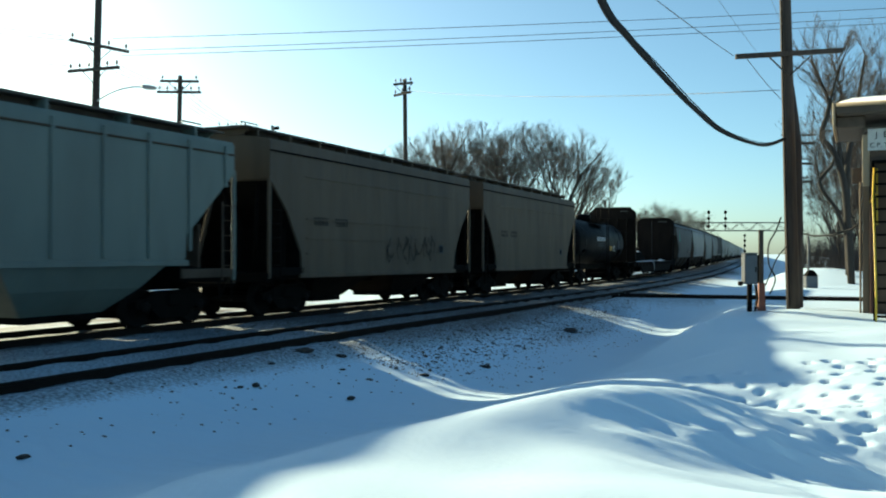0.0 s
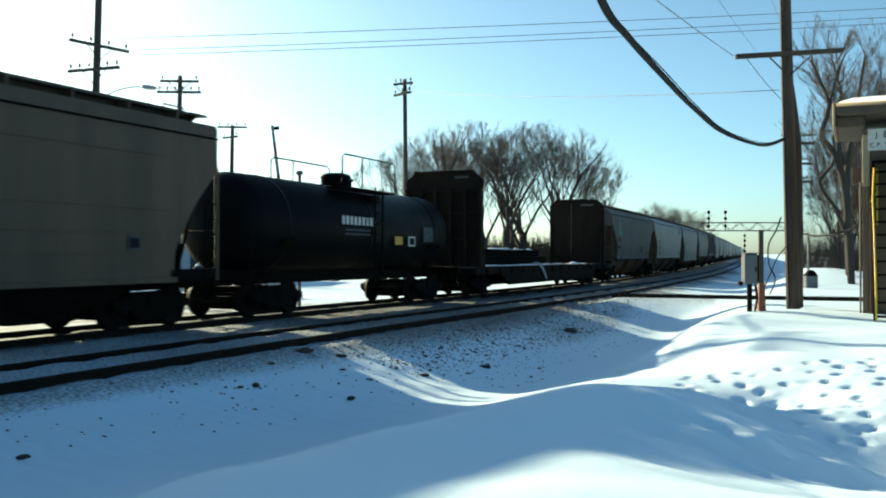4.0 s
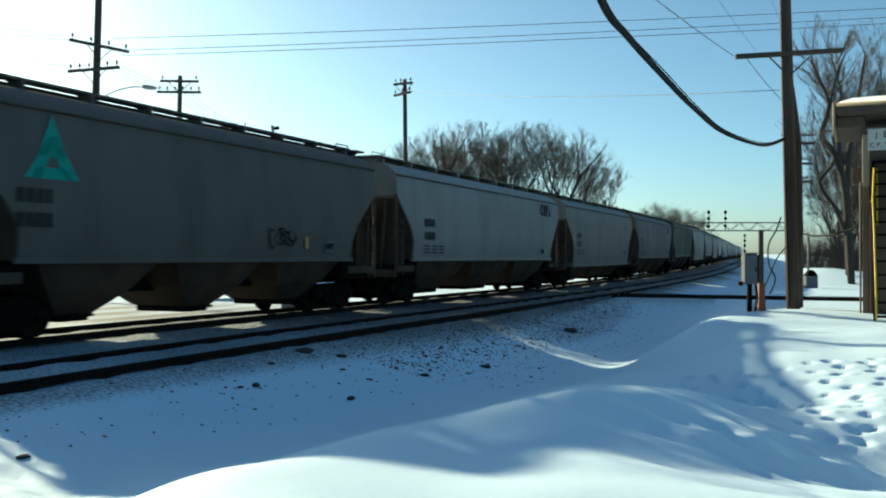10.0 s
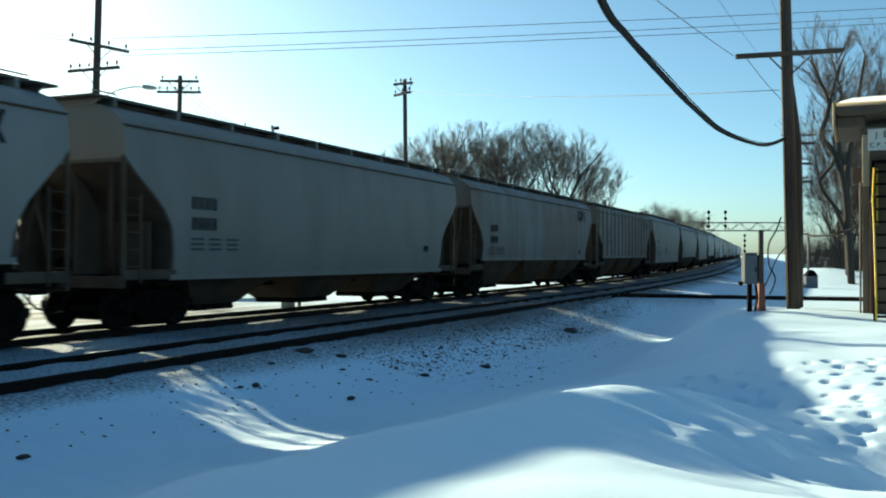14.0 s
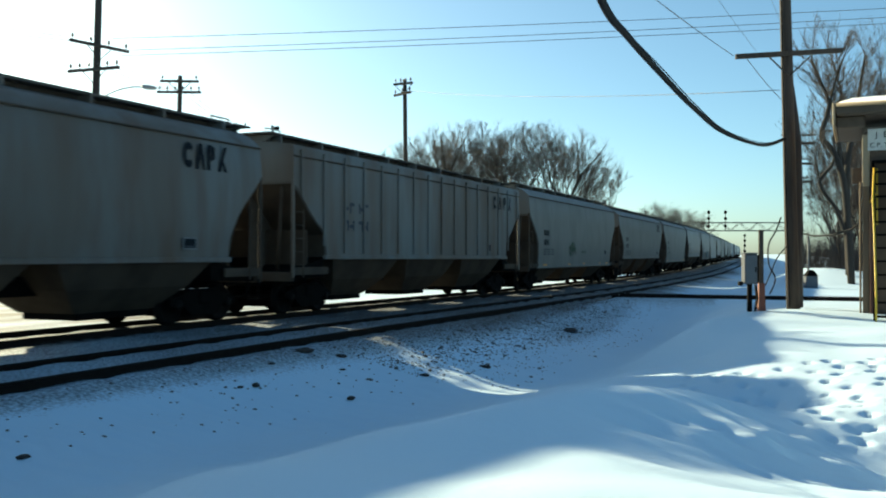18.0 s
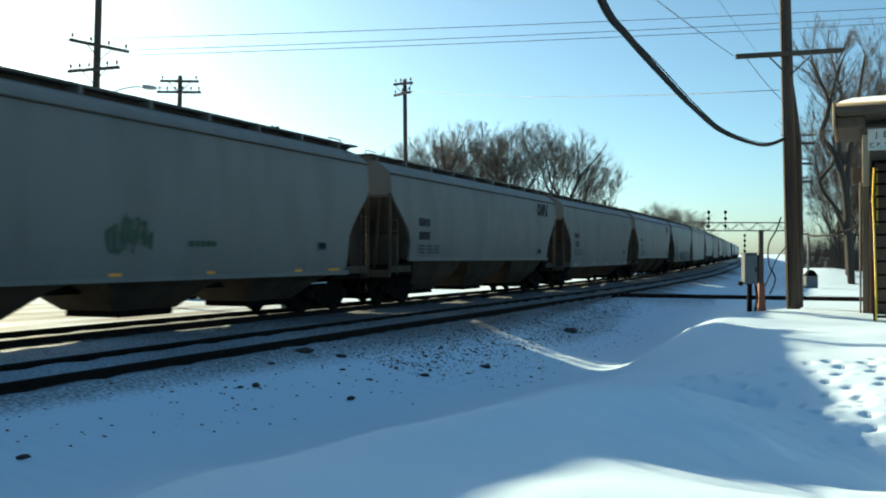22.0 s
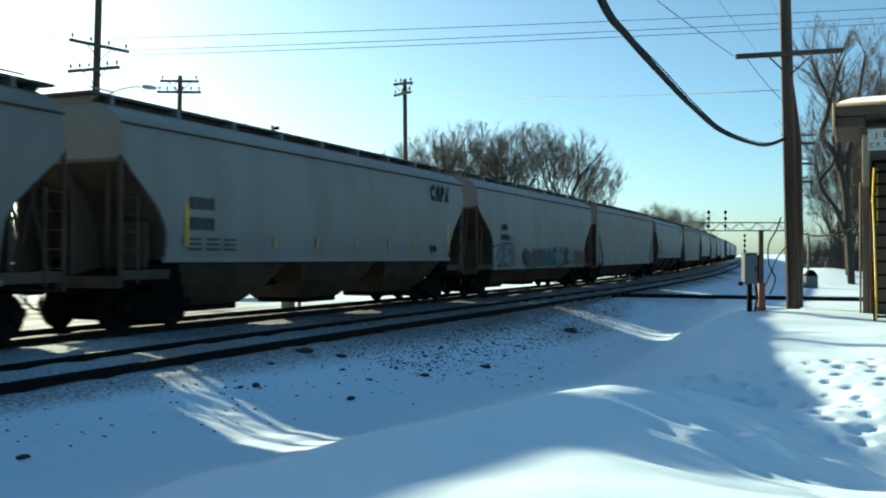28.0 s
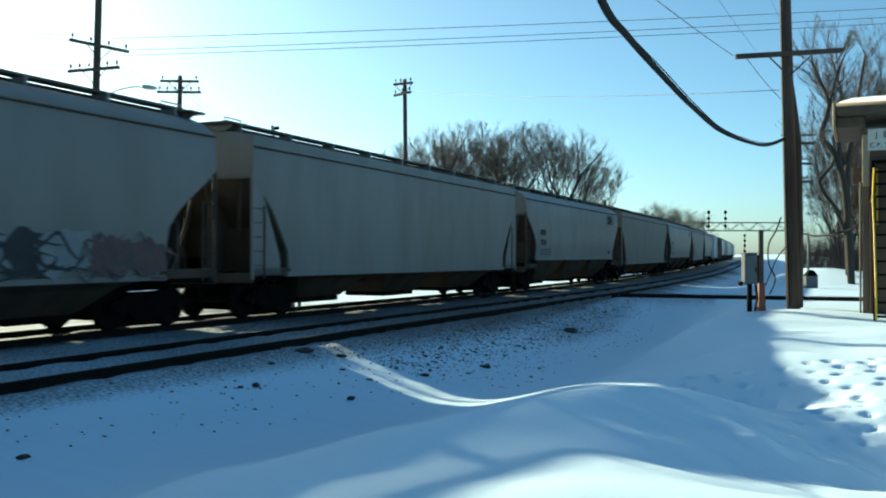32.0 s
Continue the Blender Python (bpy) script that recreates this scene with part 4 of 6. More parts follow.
def stroke_logo(car, x, z, h, material, y, pitch=0.70):
    """A bold four-part company mark drawn as plain shapes."""
    def piece(unit, pts, faces):
        part("logo_shape", Shape().add([(x + (u + unit * pitch) * h, y, z + v * h) for u, v in pts], faces), material, car)
    ring = [(0.30 + r * 0.30 * math.cos(t), 0.5 + r * 0.5 * math.sin(t)) for t in [radians(35 + 290 * k / 12) for k in range(13)] for r in (0.45, 1.0)]
    piece(0, ring, [(2 * k, 2 * k + 1, 2 * k + 3, 2 * k + 2) for k in range(12)])
    piece(1, [(0.0, 0), (0.20, 0), (0.40, 1), (0.22, 1)], [(0, 1, 2, 3)])
    piece(1, [(0.46, 0), (0.64, 0), (0.42, 1), (0.26, 0.9)], [(0, 1, 2, 3)])
    piece(2, [(0.05, 0), (0.24, 0), (0.24, 1), (0.05, 1)], [(0, 1, 2, 3)])
    piece(2, [(0.26, 0.36), (0.52, 0.48), (0.52, 0.92), (0.26, 1)], [(0, 1, 2, 3)])
    piece(3, [(0.0, 0), (0.20, 0), (0.60, 1), (0.40, 1)], [(0, 1, 2, 3)])
    piece(3, [(0.42, 0), (0.64, 0), (0.38, 0.45), (0.28, 0.36)], [(0, 1, 2, 3)])


def scribble(car, x, z, w, h, n, material, rng, y, thick=0.035, name="sprayed_line"):
    """Loose curling strokes of spray paint."""
    for i in range(n):
        a0, p, cx, cz = rng.uniform(0, 6.28), rng.uniform(0, 6.28), x + w * (i + 0.5) / n + rng.gauss(0, w * 0.05), z + h * rng.uniform(0.35, 0.65)
        rx, rz, turns = w / n * rng.uniform(0.5, 1.1), h * rng.uniform(0.28, 0.52), rng.uniform(0.5, 1.1)
        pts = []
        for k in range(13):
            t = a0 + turns * 6.28 * k / 12
            px, pz = cx + rx * math.cos(t) + 0.3 * rx * math.sin(2 * t + p), cz + rz * math.sin(t) + 0.25 * rz * math.sin(3 * t + p)
            nx_, nz_ = math.cos(t), math.sin(t)
            e = thick * (0.45 + 0.55 * math.sin(math.pi * k / 12))
            pts += [(px - nx_ * e, y - 0.0006 * i, pz - nz_ * e), (px + nx_ * e, y - 0.0006 * i, pz + nz_ * e)]
        part(name, Shape().add(pts, [(2 * k, 2 * k + 1, 2 * k + 3, 2 * k + 2) for k in range(12)]), material, car)


MARKGREY = mat("faded_grey_lettering", (0.06, 0.065, 0.075), 0.7, second=(0.11, 0.115, 0.12), scale=5, bump=0, spec=0.1)


PALEGREY = mat("faded_white_lettering", (0.22, 0.225, 0.23), 0.7, second=(0.16, 0.16, 0.165), scale=5, bump=0, spec=0.1)


def data_marks(car, length, logo=True, low=1.42, number=True):
    """Reporting marks, load data and inspection panel as plain bars on the camera's side."""
    he = length / 2 - 0.72
    if number:
        lettering(car, -he + 1.98, 2.50, 4, 0.27, INK, -1.602)
        lettering(car, -he + 1.98, 2.06, 4, 0.27, INK, -1.602)
        for r in range(3):
            for k in range(3):
                mark(car, -he + 1.95 + k * 0.62, -he + 2.4 + k * 0.62, 1.62 + r * 0.11, 1.67 + r * 0.11, MARKGREY, -1.592)
    if logo:
        stroke_logo(car, he - 2.95, 3.38, 0.56, INK, -1.578)
    mark(car, he - 2.97, he - 2.53, 1.64, 1.90, PALEGREY, -1.592, "data_panel")
    mark(car, he - 2.94, he - 2.56, 1.67, 1.87, INK, -1.595)
    mark(car, he - 2.91, he - 2.60, 1.69, 1.72, MARKGREY, -1.598)


for i in (6, 8, 11, 13):
    data_marks(train[i][0], train[i][2])
data_marks(train[7][0], train[7][2], logo=False)
data_marks(train[12][0], train[12][2], logo=False)
data_marks(train[10][0], train[10][2], logo=False)
data_marks(train[5][0], train[5][2], logo=False, number=False)
for i in (16, 18, 19, 20):
    data_marks(train[i][0], train[i][2], logo=i % 2 == 0)
# ribbed car: characters between its ribs
c, _, n = train[9]
for k, x in enumerate((-6.3, -5.98, -5.45, -5.13)):
    mark(c, x, x + 0.09, 2.72, 3.02, MARKGREY, -1.535)
    mark(c, x + 0.09, x + 0.26, 2.80 + 0.12 * (k % 2), 2.90 + 0.12 * (k % 2), MARKGREY, -1.535)
    mark(c, x + 0.17, x + 0.26, 2.22, 2.52, MARKGREY, -1.535)
    mark(c, x, x + 0.17, 2.42 - 0.12 * (k % 2), 2.52 - 0.12 * (k % 2), MARKGREY, -1.535)
stroke_logo(c, n / 2 - 4.0, 3.40, 0.52, INK, -1.574, 1.12)
mark(c, n / 2 - 4.5, n / 2 - 4.2, 1.75, 1.98, INK, -1.535, "data_panel")
# teal mark of the first grey hopper
c, _, n = train[5]
scribble(c, n / 2 - 6.4, 1.75, 1.3, 0.5, 5, INK, random.Random(8), -1.598, 0.03)
mark(c, n / 2 - 4.75, n / 2 - 4.6, 1.7, 2.0, YELLOW, -1.598)
for pts in ([(-5.0, 3.25), (-4.45, 3.25), (-4.72, 4.0)], [(-5.25, 2.85), (-4.95, 2.85), (-4.62, 3.6), (-4.80, 3.6)], [(-4.5, 2.85), (-4.2, 2.85), (-4.62, 3.6), (-4.80, 3.6)], [(-5.1, 2.85), (-4.35, 2.85), (-4.4, 3.05), (-5.05, 3.05)]):
    part("logo_shape", Shape().add([(-5.15 + 1.2 * (x + 4.72), -1.597 + 0.03 * (z - 2.85), z) for x, z in pts], [tuple(range(len(pts)))]), TEAL, c)
lettering(c, -5.95, 2.42, 4, 0.25, INK, -1.602)
lettering(c, -5.95, 2.00, 4, 0.25, INK, -1.602)
# reflectors
for i in (10, 12):
    c, _, n = train[i]
    for x, w in ((-6.4, 0.6), (-2.0, 0.35), (1.0, 0.3), (4.6, 0.35), (6.3, 0.6)):
        mark(c, x, x + w, 1.10, 1.36, ORANGE, -1.515, "reflector")
c, _, n = train[13]
for x in (-7.0, -3.6, -1.6, 0.6, 2.6, 4.4, 7.2):
    big = abs(x) > 6
    mark(c, x, x + (0.16 if big else 0.09), 1.72, 2.6 if big else 1.98, YELLOW, -1.597, "reflector")
# slanting end gussets of the flat-sided car
c, _, n = train[15]
he = n / 2 - 0.72
for e in (-1, 1):
    for q in (-1, 1):
        part("end_gusset", Shape().prism([(e * he, 1.05), (e * he, 3.4), (e * (he - 0.22), 3.4), (e * (he - 1.15), 1.5), (e * (he - 1.2), 1.05)], "y", q * 1.50 - 0.02, q * 1.50 + 0.02), PAINT["grey"], c)
# a small faded green emblem
c, _, n = train[10]
LEAFPAINT = mat("faded_green_paint", (0.07, 0.10, 0.065), 0.7, second=(0.10, 0.12, 0.085), scale=6, bump=0, spec=0.1)
scribble(c, -2.0, 1.62, 1.1, 0.62, 9, LEAFPAINT, random.Random(6), -1.60, 0.05, "emblem_stroke")
for k in range(5):
    mark(c, 0.3 + 0.2 * k, 0.43 + 0.2 * k, 1.72, 1.84, LEAFPAINT, -1.60)
# sprayed paint on one car's lower side
c, _, n = train[14]
rng = random.Random(31)
SPRAY = [mat("sprayed_%s_paint" % k, v, 0.6, second=tuple(q * 0.6 for q in v), scale=5, bump=0) for k, v in
         (("black", (0.02, 0.02, 0.025)), ("teal", (0.025, 0.095, 0.115)), ("white", (0.22, 0.23, 0.24)), ("red", (0.12, 0.065, 0.06)), ("grey", (0.15, 0.13, 0.13)), ("smoke", (0.07, 0.068, 0.07)))]
for x0, w, z0, tall, body, over, edge in ((-7.05, 2.5, 1.14, 0.98, 4, 2, 0), (-3.1, 2.5, 1.10, 0.80, 5, 3, 0), (-0.5, 1.8, 1.12, 0.80, 1, 1, 1), (1.25, 3.5, 1.12, 0.86, 2, 0, 0), (4.8, 2.1, 1.14, 0.72, 3, 3, 5)):
    for k in range(7):
        cx, cz = x0 + w * (k + 0.5) / 7, z0 + tall * rng.uniform(0.40, 0.6)
        rx, rz, ph = w / 7 * rng.uniform(0.8, 1.3), tall * rng.uniform(0.34, 0.52), rng.uniform(0, 6)
        pts = [(cx + rx * math.cos(t) * (1 + 0.18 * math.sin(3 * t + ph)), -1.600 - 0.0007 * k, cz + rz * math.sin(t) * (1 + 0.2 * math.sin(4 * t + ph))) for t in [2 * math.pi * j / 18 for j in range(18)]]
        part("sprayed_patch", Shape().add(pts, [tuple(range(18))]), SPRAY[body if k % 4 else over], c)
    scribble(c, x0, z0, w, tall, 6, SPRAY[edge], rng, -1.607)
    scribble(c, x0 + 0.1, z0, w - 0.1, tall, 4, SPRAY[over], rng, -1.613, 0.035)
lettering(c, -6.25, 2.60, 4, 0.25, INK, -1.602)
lettering(c, -6.35, 2.18, 6, 0.24, INK, -1.604)
# tank car panels
c, _, n = train[3]
for x0, x1, z0, z1, m in ((1.45, 2.0, 1.88, 2.14, YELLOW), (2.45, 2.95, 1.84, 2.16, PALEINK), (3.6, 4.4, 2.0, 2.5, MARKGREY)):
    part("placard", Shape().box(x0, x1, -1.335, -1.305, z0, z1, 0.004), m, c)
mark(c, 2.51, 2.89, 1.89, 2.11, PAINT["black"], -1.338)
for k in range(9):
    mark(c, -1.9 + k * 0.24, -1.74 + k * 0.24, 2.42, 2.66, PALEINK, -1.315)
for r in range(2):
    mark(c, -1.7, -0.2, 2.12 + r * 0.12, 2.18 + r * 0.12, MARKGREY, -1.312)
# tan cars: seams and panel
for i in (1, 2):
    c, _, n = train[i]
    for z in (1.55, 1.95, 2.45, 3.55):
        part("side_seam", Shape().box(-n / 2 + 2.4, n / 2 - 2.4, -1.545, -1.51, z, z + 0.035), PAINT["tan"], c)
    mark(c, n / 2 - 3.6, n / 2 - 3.25, 1.62, 1.9, MARKGREY, -1.550, "data_panel")
    mark(c, n / 2 - 3.56, n / 2 - 3.29, 1.66, 1.86, INK, -1.553)
    if i == 1:
        scribble(c, n / 2 - 7.3, 1.40, 3.2, 0.70, 15, INK, random.Random(14), -1.552, 0.022)


def car_rows(mid, length):
    """Poses of one car, its two trucks on the rails, through the clip."""
    rows = []
    for k in range(17):
        t = 2.0 * k
        s = mid - travelled(t)
        h = length / 2 - 2.3
        a, b = plan(0, s - h), plan(0, s + h)
        m = (a + b) / 2
        rows.append((t, pose(m.x, m.y, m.z, 0, -math.degrees(math.atan2(b.z - a.z, 2 * h)), math.degrees(math.atan2(b.y - a.y, b.x - a.x)))))
    return rows


def motions():
    for car, mid, length in train:
        walk(car, car_rows(mid, length))
    # the wheels of the cars that pass close by roll without slipping
    rolling = [(k / 15, pose(0, 0, 0, 0, -math.degrees((travelled(k / 15) - travelled(0)) / 0.42), 0)) for k in range(481)]
    for car, mid, length in train[:15]:
        for tr in car.children:
            for w in tr.children:
                if w.name.startswith("wheelset"):
                    at = w.matrix_basis.copy()
                    walk(w, [(t, at @ m) for t, m in rolling])
    walk(load, car_rows(flat_mid, ENDS[5] - ENDS[4]))

# ---------------------------------------------------------------- poles, wires
def pole_shape(base, top, r0, r1, sides=14):
    b, t = Vector(base), Vector(top)
    return Shape().tube([b.lerp(t, k / 6) for k in range(7)], [r0 + (r1 - r0) * k / 6 for k in range(7)], sides)


INSUL = mat("brown_glazed_porcelain", (0.10, 0.07, 0.06), 0.25, scale=5, bump=0)


def utility_pole(name, label, base, top, r0, r1, arms, material, group="utility poles"):
    """arms: (height, start and end along the arm, its turn in degrees, insulators, braces)."""
    x, y, z = base
    p = thing(name, label, "utility pole", at=pose(x, y, z), group=group)
    rel = Vector(top) - Vector(base)
    part("shaft", pole_shape((0, 0, -0.3), rel, r0, r1), material, p)
    for h, a0, a1, turn, ins, brace in arms:
        k = (h - z) / rel.z
        c = Vector((rel.x * k, rel.y * k, h - z))
        d = Vector((math.cos(radians(turn)), math.sin(radians(turn)), 0))
        q = Vector((-d.y, d.x, 0))
        rise = 0.0 if brace != 2 else 0.19
        sh = Shape()
        ends = [(a0, -0.5 * rise), (a1, 0.5 * rise)]
        rings = []
        for a, dz in ends:
            o = c + d * a - q * (r1 + 0.05) + Vector((0, 0, dz))
            rings.append([o + q * 0.05 + Vector((0, 0, 0.06)), o - q * 0.05 + Vector((0, 0, 0.06)), o - q * 0.05 - Vector((0, 0, 0.06)), o + q * 0.05 - Vector((0, 0, 0.06))])
        sh.loft(rings)
        arm = part("crossarm", sh, material, p)
        for i in range(ins):
            a = a0 + 0.12 + (a1 - a0 - 0.24) * i / max(ins - 1, 1)
            o = c + d * a - q * (r1 + 0.05) + Vector((0, 0, 0.05))
            part("insulator", Shape().lathe(o, (0, 0, 1), [(0, 0.015), (0.10, 0.015), (0.10, 0.05), (0.15, 0.06), (0.16, 0.035), (0.20, 0.045), (0.24, 0.03), (0.25, 0)], 10), INSUL, arm)
        if brace:
            for sgn in (-1, 1):
                part("arm_brace", Shape().tube([c + d * (sgn * 0.55) - q * (r1 + 0.02) - Vector((0, 0, 0.05)), c + d * (sgn * 0.02) - q * (r1 + 0.02) - Vector((0, 0, 0.55))], 0.02, 5), material, arm)
    return p


left = utility_pole("utility_pole", "tall dark wooden utility pole with crossarms and a street lamp bracket", (-14.13, 38, -0.4), (-13.75, 38, 13.6), 0.17, 0.13,
                    [(9.85, -1.35, 1.35, 55, 4, 1), (8.9, -1.25, 1.25, -20, 6, 1)], POLEDARK)
lamp = thing("street_lamp", "grey cobra-head street lamp on a curved bracket", "street lamp", at=pose(-13.8, 37.8, 7.65))
part("bracket", Shape().tube([(0, 0.05, 0), (0.5, 0, 0.27), (1.0, -0.05, 0.45), (1.5, -0.1, 0.53), (1.85, -0.1, 0.53)], 0.03, 8), GALV, lamp)
part("lamp_head", Shape().loft([[(1.8, -0.15, 0.5), (1.8, -0.05, 0.5), (1.8, -0.05, 0.58), (1.8, -0.15, 0.58)], [(1.95, -0.24, 0.44), (1.95, 0.04, 0.44), (1.95, 0.02, 0.60), (1.95, -0.22, 0.60)],
                                [(2.3, -0.25, 0.42), (2.3, 0.05, 0.42), (2.3, 0.0, 0.55), (2.3, -0.2, 0.55)], [(2.42, -0.16, 0.45), (2.42, -0.04, 0.45), (2.42, -0.06, 0.5), (2.42, -0.14, 0.5)]], smooth=True), GALV, lamp)
utility_pole("utility_pole", "grey wooden utility pole with two loaded crossarms", (-13.5, 48, -0.4), (-13.3, 48, 10.55), 0.15, 0.11, [(10.25, -0.95, 0.95, 5, 3, 1), (9.7, -1.1, 1.1, 3, 6, 0)], POLEWOOD)
utility_pole("utility_pole", "grey wooden utility pole with two crossarms", (-13.95, 62, -0.4), (-13.75, 62, 9.95), 0.16, 0.12, [(9.8, -0.95, 0.95, 6, 4, 0), (9.15, -0.7, 0.7, -35, 2, 0)], POLEWOOD)
utility_pole("utility_pole", "brown wooden utility pole with short crossarms", (-1.98, 52, -0.4), (-2.1, 52, 11.1), 0.15, 0.11, [(10.85, -0.6, 0.6, -30, 4, 1), (10.3, -0.75, 0.75, -50, 3, 0)], POLEWOOD)
utility_pole("utility_pole", "thin wooden utility pole with one crossarm", (-9.4, 85, -0.4), (-9.6, 85, 7.9), 0.14, 0.10, [(7.8, -0.95, 0.95, 0, 2, 0)], POLEWOOD)
utility_pole("utility_pole", "short bare wooden pole beside the house", (-17.2, 60, -0.4), (-17.15, 60, 7.3), 0.12, 0.09, [], POLEWOOD)
utility_pole("utility_pole", "thick weathered wooden utility pole with one long crossarm", (8.86, 24, 0.0), (8.56, 24, 12.2), 0.175, 0.125, [(6.57, -1.38, 1.36, 3, 0, 2)], POLEWOOD)
stub = thing("utility_pole", "dark wooden pole stub with a tapered top behind the thick pole", "utility pole", at=pose(9.56, 25.7, 0.0), group="utility poles")
part("shaft", Shape().tube([(0.02, 0, -0.3), (0.03, 0, 2.5), (0.02, 0, 4.5), (-0.02, 0.02, 5.3), (-0.06, 0.03, 6.1)], [0.16, 0.15, 0.13, 0.09, 0.02], 10), POLEDARK, stub)
for z, reach in ((4.53, 0.36), (3.98, 0.27), (3.49, 0.30)):
    part("side_peg", Shape().box(0.08, 0.16 + reach, -0.03, 0.03, z - 0.03, z + 0.03, 0.006), POLEDARK, stub)
for y, lab in ((72, "dark telegraph pole with one crossarm"), (90, "dark telegraph pole with one crossarm"), (112, "dark telegraph pole with one crossarm")):
    x = 0.3735 * y
    utility_pole("telegraph_pole", lab, (x, y, -0.2), (x, y, 11.0), 0.15, 0.11, [(10.55, -1.3, 1.3, 0, 4, 0)], POLEDARK, "telegraph poles along the line")


def wire(pts, r, label, sag=0.0, material=CABLE, name="wire"):
    """A hanging wire through given places, smooth between them."""
    pts = [Vector(p) for p in pts]
    out = []
    if len(pts) == 2:
        for k in range(17):
            u = k / 16
            out.append(pts[0].lerp(pts[1], u) - Vector((0, 0, 4 * sag * u * (1 - u))))
    else:
        for i in range(len(pts) - 1):
            p0, p1, p2, p3 = pts[max(i - 1, 0)], pts[i], pts[i + 1], pts[min(i + 2, len(pts) - 1)]
            for k in range(8):
                u = k / 8
                out.append(0.5 * ((2 * p1) + (p2 - p0) * u + (2 * p0 - 5 * p1 + 4 * p2 - p3) * u * u + (3 * p1 - p0 - 3 * p2 + p3) * u ** 3))
        out.append(pts[-1])
    return tagged(part(name, Shape().tube(out, r, 6), material), label, "wire")


bundle = [(-7.0, -30, 6.2), (-2.0, -6, 4.6), (0.32, 5.0, 4.24), (1.57, 9.5, 4.10), (2.14, 11, 4.06), (2.99, 13, 4.0), (4.09, 15.5, 3.93), (5.49, 18.5, 3.90), (7.41, 22, 4.06), (8.56, 23.8, 4.42)]
wire(bundle, 0.042, "thick black cable bundle hanging from the wooden pole", name="cable")
wire([(x + 0.03, y + 0.02, z + 0.055 + 0.03 * math.sin(y)) for x, y, z in bundle], 0.008, "thin messenger wire along the thick cable", name="cable")
GREYWIRE = mat("grey_wire", (0.10, 0.105, 0.115), 0.6, second=(0.16, 0.16, 0.17), scale=5, bump=0)
for a, b in (((-13.1, 37.6, 10.08), (46, 38, 13.15)), ((-13.2, 38, 9.68), (46, 38.3, 12.97)), ((-13.0, 38.3, 9.55), (46, 38.6, 12.74))):
    wire([a, b], 0.012, "long thin power line from pole to pole", 0.35, GREYWIRE)
wire([(-2.0, 52, 10.5), (8.55, 24.1, 5.7)], 0.009, "thin service wire between two poles", 0.25, GREYWIRE)
for a, b in (((-14.9, 37.3, 10.1), (-40, 22, 12.5)), ((-14.2, 37.9, 10.0), (-40, 23, 11.6)), ((-15.1, 38.1, 9.1), (-40, 24, 10.4))):
    wire([a, b], 0.014, "thin power line to the next pole", 0.5, GREYWIRE)
wire([(-13.9, 37.9, 7.05), (-30, 34, 9.4)], 0.022, "black telephone cable between two poles", 0.35, CABLE)
wire([(-13.8, 38.1, 7.05), (-13.8, 62, 7.0)], 0.024, "black telephone cable with a splice", 0.25, CABLE)
for i in range(4):
    wire([(-13.9 + 0.35 * i, 38, 9.05), (-14.1 + 0.4 * i, 48, 9.85)], 0.010, "thin power line from pole to pole", 0.15, GREYWIRE)
    wire([(-14.0 + 0.35 * i, 48, 9.85), (-14.4 + 0.35 * i, 62, 9.95)], 0.010, "thin power line from pole to pole", 0.2, GREYWIRE)
for a, b, thin in (((7.30, 23.85, 6.52), (-2.2, 6, 6.1), 0.009), ((7.9, 23.85, 6.60), (-0.9, 5, 6.5), 0.004), ((8.5, 23.8, 7.3), (-0.4, 4, 7.3), 0.004)):
    wire([a, b], thin, "thin wire to the crossarm of the wooden pole", 0.15, GREYWIRE)
wire([(8.42, 24.05, 12.0), (8.68, 24.16, 6.9), (8.72, 24.17, 5.9)], 0.012, "thin grey lead down the wooden pole", material=GREYWIRE, name="conduit")
wire([(7.6, 23.85, 6.5), (8.6, 23.9, 5.35)], 0.008, "slack thin wire below the crossarm", 0.05, GREYWIRE)
wire([(8.47, 23.84, 9.4), (8.60, 23.81, 3.0), (8.68, 23.8, 0.2)], 0.022, "black conduit up the wooden pole", material=CABLE, name="conduit")
wire([(8.48, 23.82, 2.45), (8.2, 23.4, 2.1), (7.75, 22.6, 1.75), (7.62, 22.2, 1.3), (7.75, 22.15, 0.95), (7.6, 22.1, 0.6)], 0.018, "black cable from the pole to the cabinet", name="cable")
wire([(8.6, 23.7, 1.75), (8.1, 23.0, 1.45), (7.7, 22.3, 1.1), (7.5, 22.1, 0.8)], 0.014, "black cable from the pole to the cabinet", name="cable")

# ---------------------------------------------------------------- cabinet and marker beside the thick pole
GREYBOX = mat("grey_cabinet_paint", (0.12, 0.13, 0.145), 0.5, 0.0, second=(0.09, 0.095, 0.105), scale=4, bump=0.05, spec=0.15)
cab = thing("equipment_cabinet", "grey steel equipment cabinet on a black pipe", "cabinet", at=pose(7.12, 22, 0.1))
part("box", Shape().box(-0.17, 0.12, -0.14, 0.14, 0.74, 1.44, 0.02), GREYBOX, cab)
d = part("door", Shape().box(-0.155, 0.105, -0.163, -0.142, 0.77, 1.41, 0.008), GREYBOX, cab)
part("handle", Shape().box(0.06, 0.085, -0.188, -0.164, 1.02, 1.14, 0.005), BLACKSTEEL, d)
part("side_flange", Shape().box(0.12, 0.17, -0.11, 0.12, 0.76, 1.42, 0.01), BLACKSTEEL, cab)
part("rain_hood", Shape().box(-0.185, 0.135, -0.17, 0.16, 1.44, 1.465, 0.006), GREYBOX, cab)
